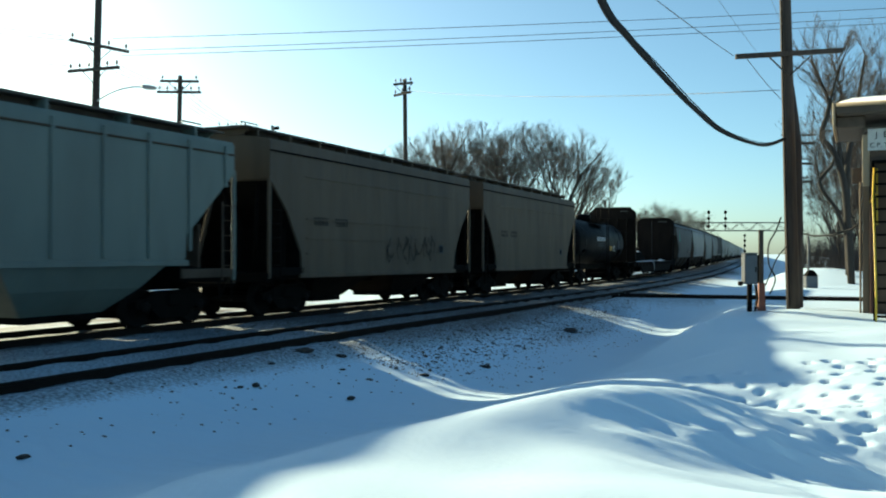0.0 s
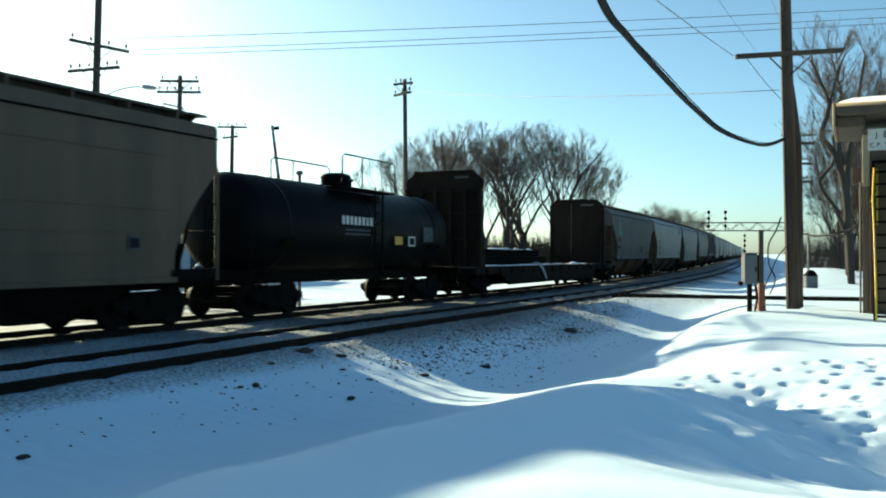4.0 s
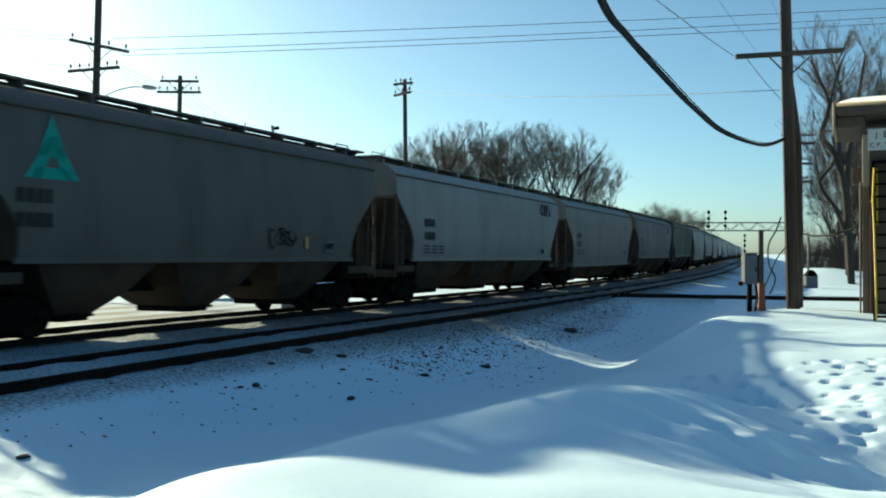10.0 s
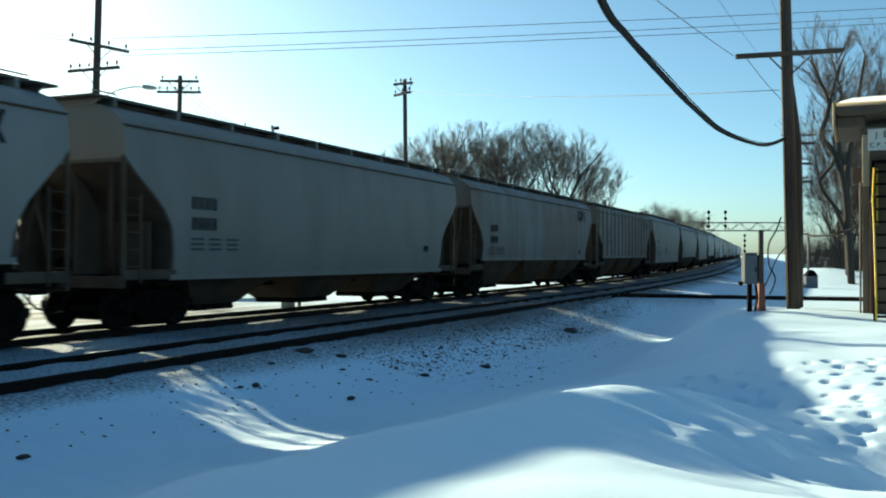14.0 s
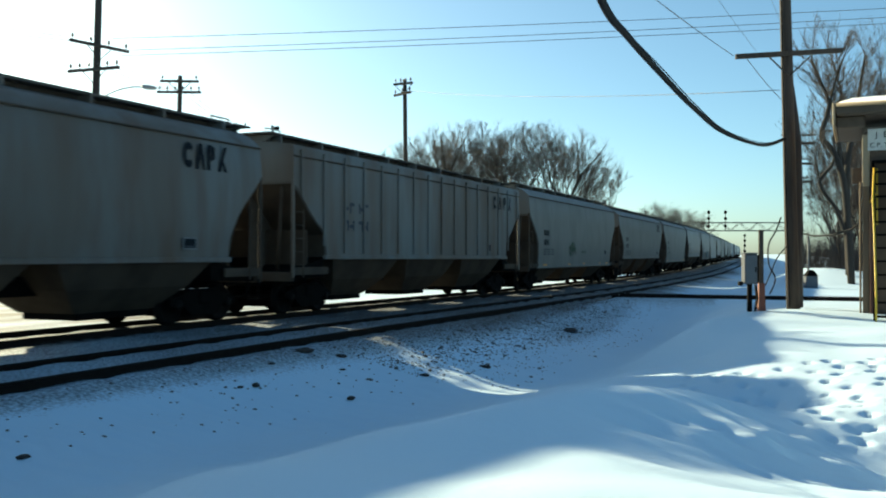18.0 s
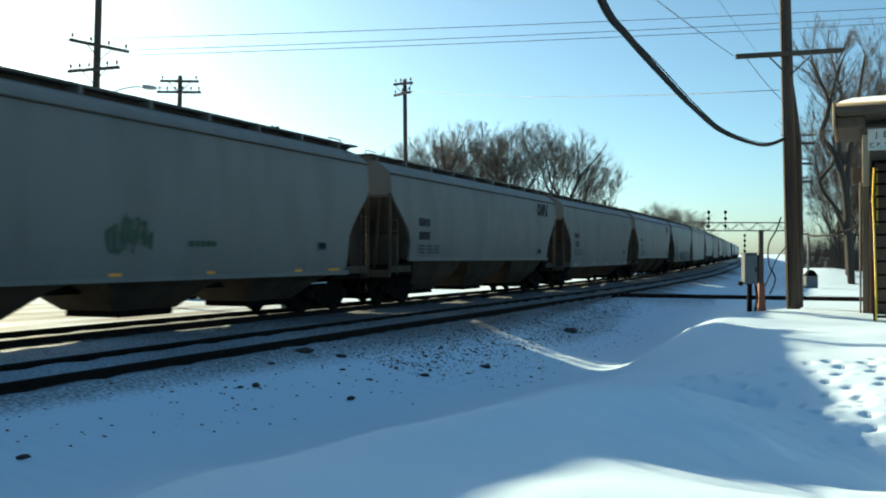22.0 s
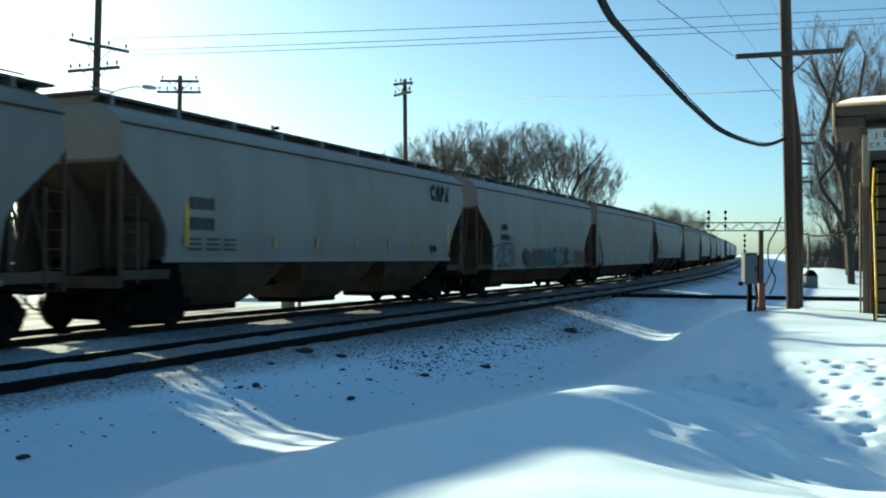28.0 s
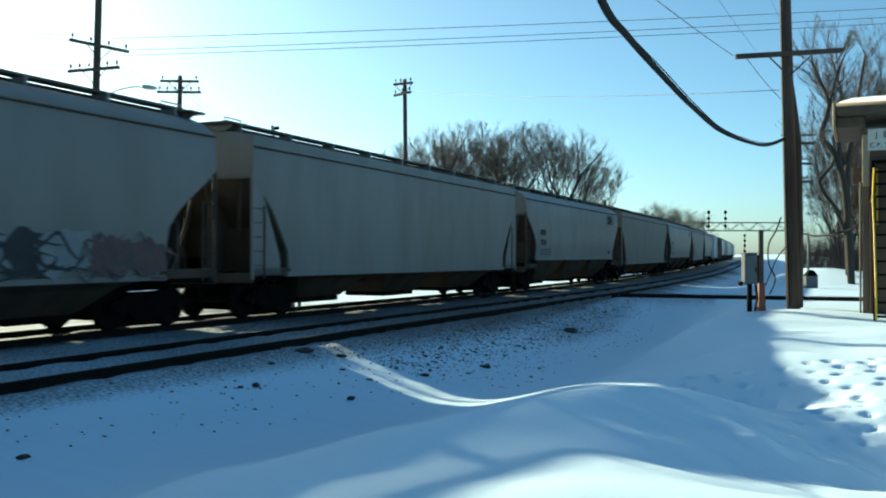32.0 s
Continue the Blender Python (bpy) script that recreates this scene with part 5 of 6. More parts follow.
part("post", Shape().tube([(-0.02, 0, -0.3), (-0.02, 0, 0.74)], 0.06, 10), BLACKSTEEL, cab)
part("lower_conduit", Shape().tube([(0.12, 0, 0.72), (0.16, 0, 0.4), (0.10, 0, 0.1), (0.08, 0, -0.2)], 0.03, 8), BLACKSTEEL, cab)
part("lock_box", Shape().box(-0.28, -0.20, -0.1, 0.05, 0.70, 0.80, 0.01), BLACKSTEEL, cab)
mk = thing("marker_post", "weathered grey marker post with a dull red sleeve", "post", at=pose(7.40, 22.1, 0.1))
part("upper_board", Shape().box(-0.05, 0.05, -0.04, 0.04, 0.72, 2.0, 0.01), POLEWOOD, mk)
part("lower_sleeve", Shape().loft([[(-0.09, -0.08, -0.25), (0.10, -0.08, -0.25), (0.10, 0.08, -0.25), (-0.09, 0.08, -0.25)], [(-0.06, -0.05, 0.76), (0.07, -0.05, 0.76), (0.07, 0.05, 0.76), (-0.06, 0.05, 0.76)]]),
     mat("faded_red_paint", (0.20, 0.062, 0.036), 0.7, second=(0.12, 0.05, 0.035), scale=6), mk)

# ---------------------------------------------------------------- signal tower with its stair
BRICK = mat("brown_brick", (0.11, 0.075, 0.052), 0.9, second=(0.06, 0.043, 0.032), scale=5, bump=0.3)
TRIMTAN = mat("tan_trim_paint", (0.36, 0.28, 0.18), 0.7, second=(0.22, 0.165, 0.105), scale=4, streak=0.3)
TRIMBROWN = mat("weathered_brown_trim", (0.17, 0.122, 0.078), 0.85, second=(0.09, 0.064, 0.043), scale=5, streak=0.2)
SOFFIT = mat("brown_soffit_boards", (0.09, 0.066, 0.047), 0.85, second=(0.055, 0.042, 0.031), scale=5)
SIGNWHITE = mat("white_sign_enamel", (0.62, 0.63, 0.60), 0.45, second=(0.45, 0.45, 0.42), scale=5, bump=0.02)
STAIRYELLOW = mat("safety_yellow_paint", (0.62, 0.42, 0.03), 0.5, second=(0.4, 0.26, 0.03), scale=6)
DARKGLASS = mat("dark_window_glass", (0.02, 0.024, 0.028), 0.08, scale=2, bump=0)
tw = thing("signal_tower", "brown two-storey railway signal tower with snowy roof", "building", at=pose(9.78, 22, 0.0, 0, 0, -23.6))
part("wall", Shape().box(0.0, 5.0, 0.0, 2.4, -0.3, 4.35, 0.02), BRICK, tw)
part("corner_board", Shape().box(-0.06, 0.10, -0.05, 0.10, 3.1, 4.3, 0.01), TRIMTAN, tw)
part("corner_board", Shape().box(-0.055, 0.095, -0.045, 0.095, -0.2, 3.1, 0.01), TRIMBROWN, tw)
part("corner_board", Shape().box(0.14, 0.28, -0.055, 0.0, -0.2, 3.75, 0.01), BRICK, tw)
part("corner_board", Shape().box(-0.05, 0.0, 0.3, 0.5, -0.2, 4.3, 0.01), TRIMBROWN, tw)
roof = part("roof", Shape().box(-0.62, 5.6, -0.85, 2.75, 4.68, 4.93, 0.04), SOFFIT, tw)
part("boxed_eave", Shape().box(-0.60, 0.0, -0.55, 2.45, 4.42, 4.68, 0.03), SOFFIT, tw)
part("gutter", Shape().tube([(-0.60, -0.87, 4.9), (5.6, -0.87, 4.9)], 0.045, 8), TRIMTAN, roof)
part("fascia_trim", Shape().box(-0.68, -0.62, -0.85, 2.75, 4.44, 4.96, 0.02), TRIMTAN, roof)
part("roof_snow", Shape().loft([[(-0.60 + a, -0.80 + a, z), (5.6 - a, -0.80 + a, z), (5.6 - a, 2.7 - a, z), (-0.60 + a, 2.7 - a, z)] for a, z in ((0.0, 4.93), (0.10, 5.0), (0.35, 5.10), (0.9, 5.20), (1.5, 5.25))], smooth=True), SNOWCAP, roof)
sg = part("sign_board", Shape().box(0.06, 1.1, -0.075, -0.045, 3.92, 4.42, 0.006), SIGNWHITE, tw)
bx = part("wall_box", Shape().box(-0.28, 0.0, 0.25, 0.5, 3.2, 3.55, 0.01), SOFFIT, tw)
part("downpipe", Shape().tube([(-0.10, -0.02, 3.2), (-0.10, -0.02, 0.0)], 0.022, 8), TRIMBROWN, tw)
part("stair_post", Shape().box(0.10, 0.20, -0.16, -0.06, -0.2, 2.6, 0.01), mat("dull_red_oxide_paint", (0.07, 0.026, 0.02), 0.8, scale=5), tw)
part("window_pane", Shape().box(1.2, 2.6, -0.012, -0.004, 2.3, 3.6), DARKGLASS, tw)
part("service_cable", Shape().tube([(-1.57, 3.35, 2.1), (-1.2, 2.5, 2.0), (-0.75, 1.4, 2.0), (-0.3, 0.4, 2.12), (-0.06, 0.0, 2.28)], 0.022, 6), CABLE, tw)


def text_mesh(body, size, material, parent, at):
    cu = bpy.data.curves.new("letters", "FONT")
    cu.body, cu.size, cu.extrude = body, size, 0.003
    tmp = bpy.data.objects.new("letters", cu)
    scene.collection.objects.link(tmp)
    me = bpy.data.meshes.new_from_object(tmp.evaluated_get(bpy.context.evaluated_depsgraph_get()))
    bpy.data.objects.remove(tmp)
    me.materials.clear()
    me.materials.append(material)
    ob = new("lettering", me)
    ob.parent, ob.matrix_basis = parent, at
    return ob


text_mesh("J  B", 0.20, INK, sg, pose(0.22, -0.082, 4.21, 90, 0, 0))
text_mesh("C.P. Y", 0.155, INK, sg, pose(0.10, -0.082, 3.99, 90, 0, 0))
st = thing("metal_stair", "black steel outside stair with a yellow handrail", "stair", at=pose(9.88, 22, 0.0, 0, 0, -23.6))
for i in range(12):
    z = 0.22 + i * 0.29
    y = -2.1 + i * 0.165
    part("tread", Shape().box(0.12, 1.3, y - 0.13, y + 0.13, z - 0.025, z + 0.015, 0.004), BLACKSTEEL, st)
for x in (0.08, 1.32):
    part("stringer", Shape().prism([(-2.35, -0.15), (-2.1, -0.15), (0.0, 3.55), (-0.05, 3.75)], "x", x - 0.03, x + 0.03), BLACKSTEEL, st)
part("landing", Shape().box(0.06, 1.35, -0.25, 0.0, 3.62, 3.68, 0.004), BLACKSTEEL, st)
rl = part("handrail", Shape().tube([(0.10, -2.42, 0.0), (0.10, -2.35, 0.75), (0.08, -1.7, 1.95), (0.06, -1.0, 2.75), (0.10, -0.2, 3.5)], 0.022, 8), STAIRYELLOW, st, "chipped yellow handrail")
part("rail_post", Shape().tube([(0.16, -0.14, 2.2), (0.16, -0.14, 3.5), (0.08, -0.15, 3.5)], 0.02, 8), STAIRYELLOW, rl)
part("rail_post", Shape().tube([(0.02, -0.5, 2.72), (0.16, -0.14, 2.95)], 0.018, 8), STAIRYELLOW, rl)

# ---------------------------------------------------------------- crossing gate and flashers
# gate red, darkened in the colour because the arm is backlit
RED = mat("red_paint", (0.17, 0.02, 0.018), 0.5, scale=6, bump=0)
WHITEP = mat("white_sign_paint", (0.62, 0.62, 0.60), 0.5, second=(0.45, 0.45, 0.44), scale=6, bump=0)
DARKLENS = mat("unlit_red_glass", (0.05, 0.008, 0.008), 0.3, scale=5, bump=0)
# white of the gate arm, its backlit tone put into the colour
BACKLITWHITE = mat("backlit_white_paint", (0.22, 0.22, 0.215), 0.6, second=(0.15, 0.145, 0.14), scale=6, bump=0)
# shaded backs of the crossbuck blades put into this dark tone
ALU = mat("dull_aluminium", (0.11, 0.11, 0.115), 0.6, 0.1, scale=6)
fl = thing("crossing_signal", "level crossing signal with crossbuck and twin black flasher discs", "crossing signal", at=pose(-4.84, 32, -0.3))
part("mast", Shape().tube([(0, 0, 0), (0, 0, 4.5)], 0.06, 10), ALU, fl)
for q in (-1, 1):
    part("crossbuck_blade", Shape().loft([[(-0.42, -0.08, 3.6 - q * 0.36 - 0.08), (-0.42, -0.08, 3.6 - q * 0.36 + 0.08), (-0.42, -0.06, 3.6 - q * 0.36 + 0.08), (-0.42, -0.06, 3.6 - q * 0.36 - 0.08)],
                                          [(0.42, -0.08, 3.6 + q * 0.36 - 0.08), (0.42, -0.08, 3.6 + q * 0.36 + 0.08), (0.42, -0.06, 3.6 + q * 0.36 + 0.08), (0.42, -0.06, 3.6 + q * 0.36 - 0.08)]]), ALU, fl)
    hd = part("flasher_disc", Shape().lathe((q * 0.29, -0.12, 2.72), (0, -1, 0), [(0, 0.26), (0.02, 0.27), (0.03, 0.26), (0.03, 0.0)], 24), BLACKSTEEL, fl)
    part("lens", Shape().lathe((q * 0.29, -0.15, 2.72), (0, -1, 0), [(0, 0.10), (0.03, 0.10), (0.05, 0.06), (0.055, 0)], 16), DARKLENS, hd)
    part("hood", Shape().lathe((q * 0.29, -0.15, 2.72), (0, -1, 0), [(0, 0.105), (0.16, 0.12), (0.16, 0.125), (0, 0.11)], 16), BLACKSTEEL, hd)
part("cross_bar", Shape().tube([(-0.5, 0, 4.12), (0.05, 0, 4.12)], 0.03, 8), ALU, fl)
part("bell", Shape().lathe((0, 0, 4.5), (0, 0, 1), [(0, 0.1), (0.08, 0.14), (0.14, 0.08), (0.16, 0)], 12), ALU, fl)
gt = thing("crossing_gate", "raised red and white level crossing gate arm", "crossing gate", at=pose(-5.15, 31.6, -0.3))
part("mechanism", Shape().box(-0.2, 0.2, -0.2, 0.2, 0.0, 1.5, 0.03), ALU, gt)
g0, g1 = Vector((0.08, -0.1, 1.2)), Vector((-0.52, -0.1, 6.1))
for i in range(9):
    a, b = g0.lerp(g1, i / 9), g0.lerp(g1, (i + 1) / 9)
    w = 0.075 - 0.004 * i
    part("arm_section", Shape().loft([[(a.x - w, -0.12, a.z), (a.x + w, -0.12, a.z), (a.x + w, -0.08, a.z), (a.x - w, -0.08, a.z)], [(b.x - w, -0.12, b.z), (b.x + w, -0.12, b.z), (b.x + w, -0.08, b.z), (b.x - w, -0.08, b.z)]]), RED if i % 2 else BACKLITWHITE, gt)
for k in (0.5, 0.98):
    p = g0.lerp(g1, k)
    part("arm_lamp", Shape().tube([(p.x + 0.05, -0.1, p.z), (p.x + 0.22, -0.1, p.z + 0.02)], 0.06, 8), BLACKSTEEL, gt)

# ---------------------------------------------------------------- signal bridge up the line
SIGSTEEL = mat("grey_bridge_steel", (0.09, 0.092, 0.096), 0.7, 0.0, second=(0.055, 0.053, 0.05), scale=2)
br = thing("signal_bridge", "grey steel lattice signal bridge over the tracks", "signal bridge", at=pose(0, 200, 0))
bx0, bx1, bz0, bz1 = 47.0, 76.0, 6.45, 8.15
for z in (bz0, bz1):
    for y in (-0.6, 0.6):
        part("chord", Shape().box(bx0, bx1, y - 0.08, y + 0.08, z - 0.11, z + 0.11, 0.02), SIGSTEEL, br)
n = 15
for i in range(n):
    a, b = bx0 + (bx1 - bx0) * i / n, bx0 + (bx1 - bx0) * (i + 1) / n
    za, zb = (bz0, bz1) if i % 2 else (bz1, bz0)
    for y in (-0.6, 0.6):
        part("lattice_bar", Shape().tube([(a, y, za), (b, y, zb)], 0.06, 4, False), SIGSTEEL, br)
for x in (bx0 + 0.5, bx1 - 0.5):
    for y in (-0.6, 0.6):
        part("leg", Shape().box(x - 0.15, x + 0.15, y - 0.15, y + 0.15, -0.4, bz1, 0.02), SIGSTEEL, br)
for x in (55.7, 59.2):
    mast = part("signal_mast", Shape().tube([(x, -0.9, bz0), (x, -0.9, 10.8)], 0.09, 8), SIGSTEEL, br)
    for z in (10.3, 9.0, 7.4):
        part("signal_head", Shape().lathe((x, -1.0, z), (0, -1, 0), [(0, 0.34), (0.05, 0.36), (0.1, 0.32), (0.25, 0.15), (0.3, 0.12), (0.3, 0)], 16), BLACKSTEEL, mast)
sm = thing("signal_mast", "far black three-lamp trackside signal mast", "signal", at=pose(72.4, 228, 0))
part("mast", Shape().tube([(0, 0, -0.5), (0, 0, 6.2)], 0.1, 8), SIGSTEEL, sm)
for z in (6.0, 4.75, 3.55, 2.3):
    part("signal_head", Shape().lathe((0, -0.15, z), (0, -1, 0), [(0, 0.32), (0.05, 0.34), (0.1, 0.3), (0.25, 0.15), (0.3, 0)], 16), BLACKSTEEL, sm)
sw = thing("relay_case", "dark metal relay case with a thin mast", "relay case", at=pose(16.45, 42.5, -0.1))
part("case", Shape().box(-0.26, 0.26, -0.2, 0.2, 0.0, 0.66, 0.03), GREYBOX, sw)
part("case_lid", Shape().loft([[(-0.28, -0.22, 0.66), (0.28, -0.22, 0.66), (0.28, 0.22, 0.66), (-0.28, 0.22, 0.66)], [(-0.08, -0.1, 0.92), (0.08, -0.1, 0.92), (0.08, 0.1, 0.92), (-0.08, 0.1, 0.92)]]), BLACKSTEEL, sw)
part("mast", Shape().tube([(-0.1, 0, 0), (-0.1, 0, 2.6)], 0.045, 8), ALU, sw)

# ---------------------------------------------------------------- trees
def bare_tree(seed, height, spread=0.45, levels=5, trunk_frac=0.22, splits=(3, 4), upright=0.5, thick=0.024, crook=0.10, fine=0.014, crown=0.0):
    """Meshes of a leafless tree: trunk with its limbs, and the crown of fine twigs."""
    rng = random.Random(seed)
    wood, twigs = Shape(), Shape()

    def grow(p, d, length, r, level):
        if crown and level > 2:              # branches end at a rounded outline
            for _ in range(6):
                q = p + d * length
                if math.hypot(q.x, q.y) ** 2 / (crown * height) ** 2 + ((q.z - 0.40 * height) / (0.33 * height)) ** 2 < 1:
                    break
                length *= 0.75
                r *= 0.85
        n = 3 if level < 3 else 2
        pts, rs = [p], [r]
        q, dd = p.copy(), d.copy()
        for k in range(n):
            dd = (dd + Vector((rng.gauss(0, crook), rng.gauss(0, crook), rng.gauss(0.05, 0.07)))).normalized()
            q = q + dd * (length / n)
            pts.append(q.copy())
            rs.append(r * (1 - (0.42 if level < 2 else 0.58) * (k + 1) / n))
        (wood if level < 3 else twigs).tube(pts, rs, 7 if level == 0 else 5 if level < 3 else 3, level < 3, False)
        if level == levels:
            return
        m = rng.randint(*splits) if level else rng.randint(3, 5)
        if level >= levels - 2:
            m += 6 if level == levels - 1 else 2
        for j in range(m):
            k = 1.0 if j == 0 else rng.uniform(0.35, 1.0)
            i = min(int(k * n), n - 1)
            start = pts[i].lerp(pts[i + 1], k * n - i) if k < 1 else pts[-1]
            side = Vector((rng.gauss(0, 1), rng.gauss(0, 1), rng.gauss(0, 0.5)))
            side = (side - dd * side.dot(dd)).normalized()
            nd = (dd * (1 - spread * rng.uniform(0.6, 1.2)) + side * spread * rng.uniform(0.9, 1.7) + Vector((0, 0, upright * 0.25))).normalized()
            grow(start, nd, length * rng.uniform(0.58, 0.86) * (1.5 if level == 0 else 0.88 if level == 3 else 0.72 if level > 3 else 1), max(rs[-1] * rng.uniform(0.55, 0.8), fine), level + 1)

    grow(Vector((0, 0, -0.3)), Vector((rng.gauss(0, 0.05), rng.gauss(0, 0.05), 1)).normalized(), height * trunk_frac + 0.3, height * thick, 0)
    top = max(v[2] for v in twigs.v)
    k = height / top
    for sh in (wood, twigs):
        sh.v = [(a * k, b * k, c * k if c > 0 else c) for a, b, c in sh.v]
    return wood.mesh("trunk", BARK), twigs.mesh("crown", TWIG)


KINDS = [bare_tree(11, 13.0, 0.34, trunk_frac=0.20, upright=0.95, crook=0.07, fine=0.0055, crown=0.28), bare_tree(23, 13.0, 0.36, trunk_frac=0.18, upright=0.9, crook=0.07, fine=0.0055, crown=0.30),
         bare_tree(37, 13.0, 0.33, trunk_frac=0.21, upright=1.0, crook=0.07, fine=0.0055, crown=0.26), bare_tree(41, 13.0, 0.38, trunk_frac=0.17, upright=0.85, crook=0.08, fine=0.0055, crown=0.32),
         bare_tree(58, 13.0, 0.34, trunk_frac=0.33, upright=0.9, thick=0.028), bare_tree(63, 13.0, 0.36, trunk_frac=0.30, upright=1.1, thick=0.028),
         bare_tree(72, 13.0, 0.42, trunk_frac=0.24, upright=0.8, thick=0.020, crook=0.22, splits=(3, 4), fine=0.012), bare_tree(89, 13.0, 0.46, trunk_frac=0.26, upright=0.7, thick=0.019, crook=0.24, splits=(3, 4), fine=0.012)]


def tree(kind, x, y, height, turn, label, wide=1.0, group="bare trees", z=None):
    t = thing("bare_tree", label, "tree", at=Matrix.LocRotScale((x, y, (ground_z(x, y) - 0.02) if z is None else z), Euler((0, 0, radians(turn))), (height / 13 * wide, height / 13 * wide, height / 13)), group=group)
    part("trunk", KINDS[kind][0], None, t)
    part("crown", KINDS[kind][1], None, t)
    return t


rng = random.Random(77)
for i, (x, y, h, k) in enumerate([(-5.2, 98, 12.0, 0), (-2.2, 104, 14.2, 1), (1.0, 98, 15.0, 2), (3.8, 107, 15.8, 3), (6.6, 100, 15.0, 0), (9.3, 106, 15.9, 1), (11.6, 99, 15.0, 2), (13.9, 108, 15.2, 3),
                                  (7.9, 112, 16.2, 2), (0.2, 112, 15.4, 1), (4.6, 96, 13.8, 1), (-4.0, 104, 13.4, 2), (2.4, 103, 15.6, 2), (8.4, 101, 15.8, 3), (12.6, 103, 15.6, 1), (13.6, 106, 13.4, 0)]):
    tree(k, x, y, h * 1.07, rng.uniform(0, 360), "tall leafless grey-brown tree beyond the tracks", 1.05)
tree(3, 22.2, 122, 15.0, 40, "wide leafless tree beyond the tracks", 0.9)
tree(1, 25.0, 130, 8.4, 100, "low leafless tree beyond the tracks", 1.3)
for x, y, h, k in ((32.5, 140, 9.8, 0), (36.0, 146, 10.2, 3), (29.5, 146, 8.3, 2), (39.5, 152, 9.0, 1), (28.5, 140, 8.4, 6), (31.0, 142, 9.4, 7), (33.5, 141, 9.8, 6), (35.6, 143, 9.2, 7), (38.0, 147, 8.2, 6)):
    tree(k, x, y, h, rng.uniform(0, 360), "round leafless tree far beyond the tracks", 1.25)
for x, y, h, k in ((-31.5, 72, 11.6, 2), (-29.2, 68, 11.4, 0), (-34.5, 66, 11.0, 3), (-27.8, 76, 11.8, 1), (-33.2, 78, 12.0, 3), (-30.4, 80, 11.6, 0), (-37, 72, 11.5, 1), (-36, 84, 12.6, 2), (-32.5, 90, 13.0, 0), (-28.5, 88, 12.2, 1), (-40, 80, 12.2, 2), (-35, 95, 13, 3), (-38, 68, 11, 2), (-30, 62, 9.2, 1), (-33, 60, 9.0, 3), (-35.5, 75, 11.8, 2), (-32.6, 70, 11.2, 1), (-34.0, 86, 12.4, 0)):
    tree(k, x, y, h, rng.uniform(0, 360), "dark leafless tree behind the houses", 0.85)
for x, y, h, k in ((-26, 105, 10.2, 1), (-24, 108, 9.6, 3), (-22.6, 104, 9.9, 0), (-17.5, 118, 10.0, 2), (-9.5, 112, 11.2, 4), (-7.9, 116, 9.6, 0), (-13.5, 118, 9.4, 1), (-11.2, 122, 9.8, 3), (-16, 122, 9.2, 0), (-14.6, 112, 8.6, 1), (-12.4, 110, 8.2, 0), (-10.2, 118, 9.4, 5)):
    tree(k, x, y, h, rng.uniform(0, 360), "leafless tree behind the houses", 0.95)
# beside the tower
for u, y, h, k, w in ((0.472, 51, 13.2, 7, 0.55), (0.418, 58, 12.0, 7, 0.4), (0.446, 56, 13.6, 6, 0.5), (0.462, 60, 14.0, 7, 0.5), (0.425, 64, 14.0, 6, 0.45),  (0.475, 54, 13.2, 7, 0.49), (0.45, 62, 13.5, 7, 0.49),
                      (0.435, 70, 12.6, 6, 0.49), (0.41, 80, 12.4, 7, 0.42), (0.46, 76, 13.0, 6, 0.56), (0.49, 66, 13, 6, 0.56), (0.415, 98, 12.5, 7, 0.42), (0.44, 92, 13, 6, 0.63), (0.50, 80, 13.6, 7, 0.63)):
    tree(k, u * y, y, h, rng.uniform(0, 360), "tall dark leafless tree beside the line", w)


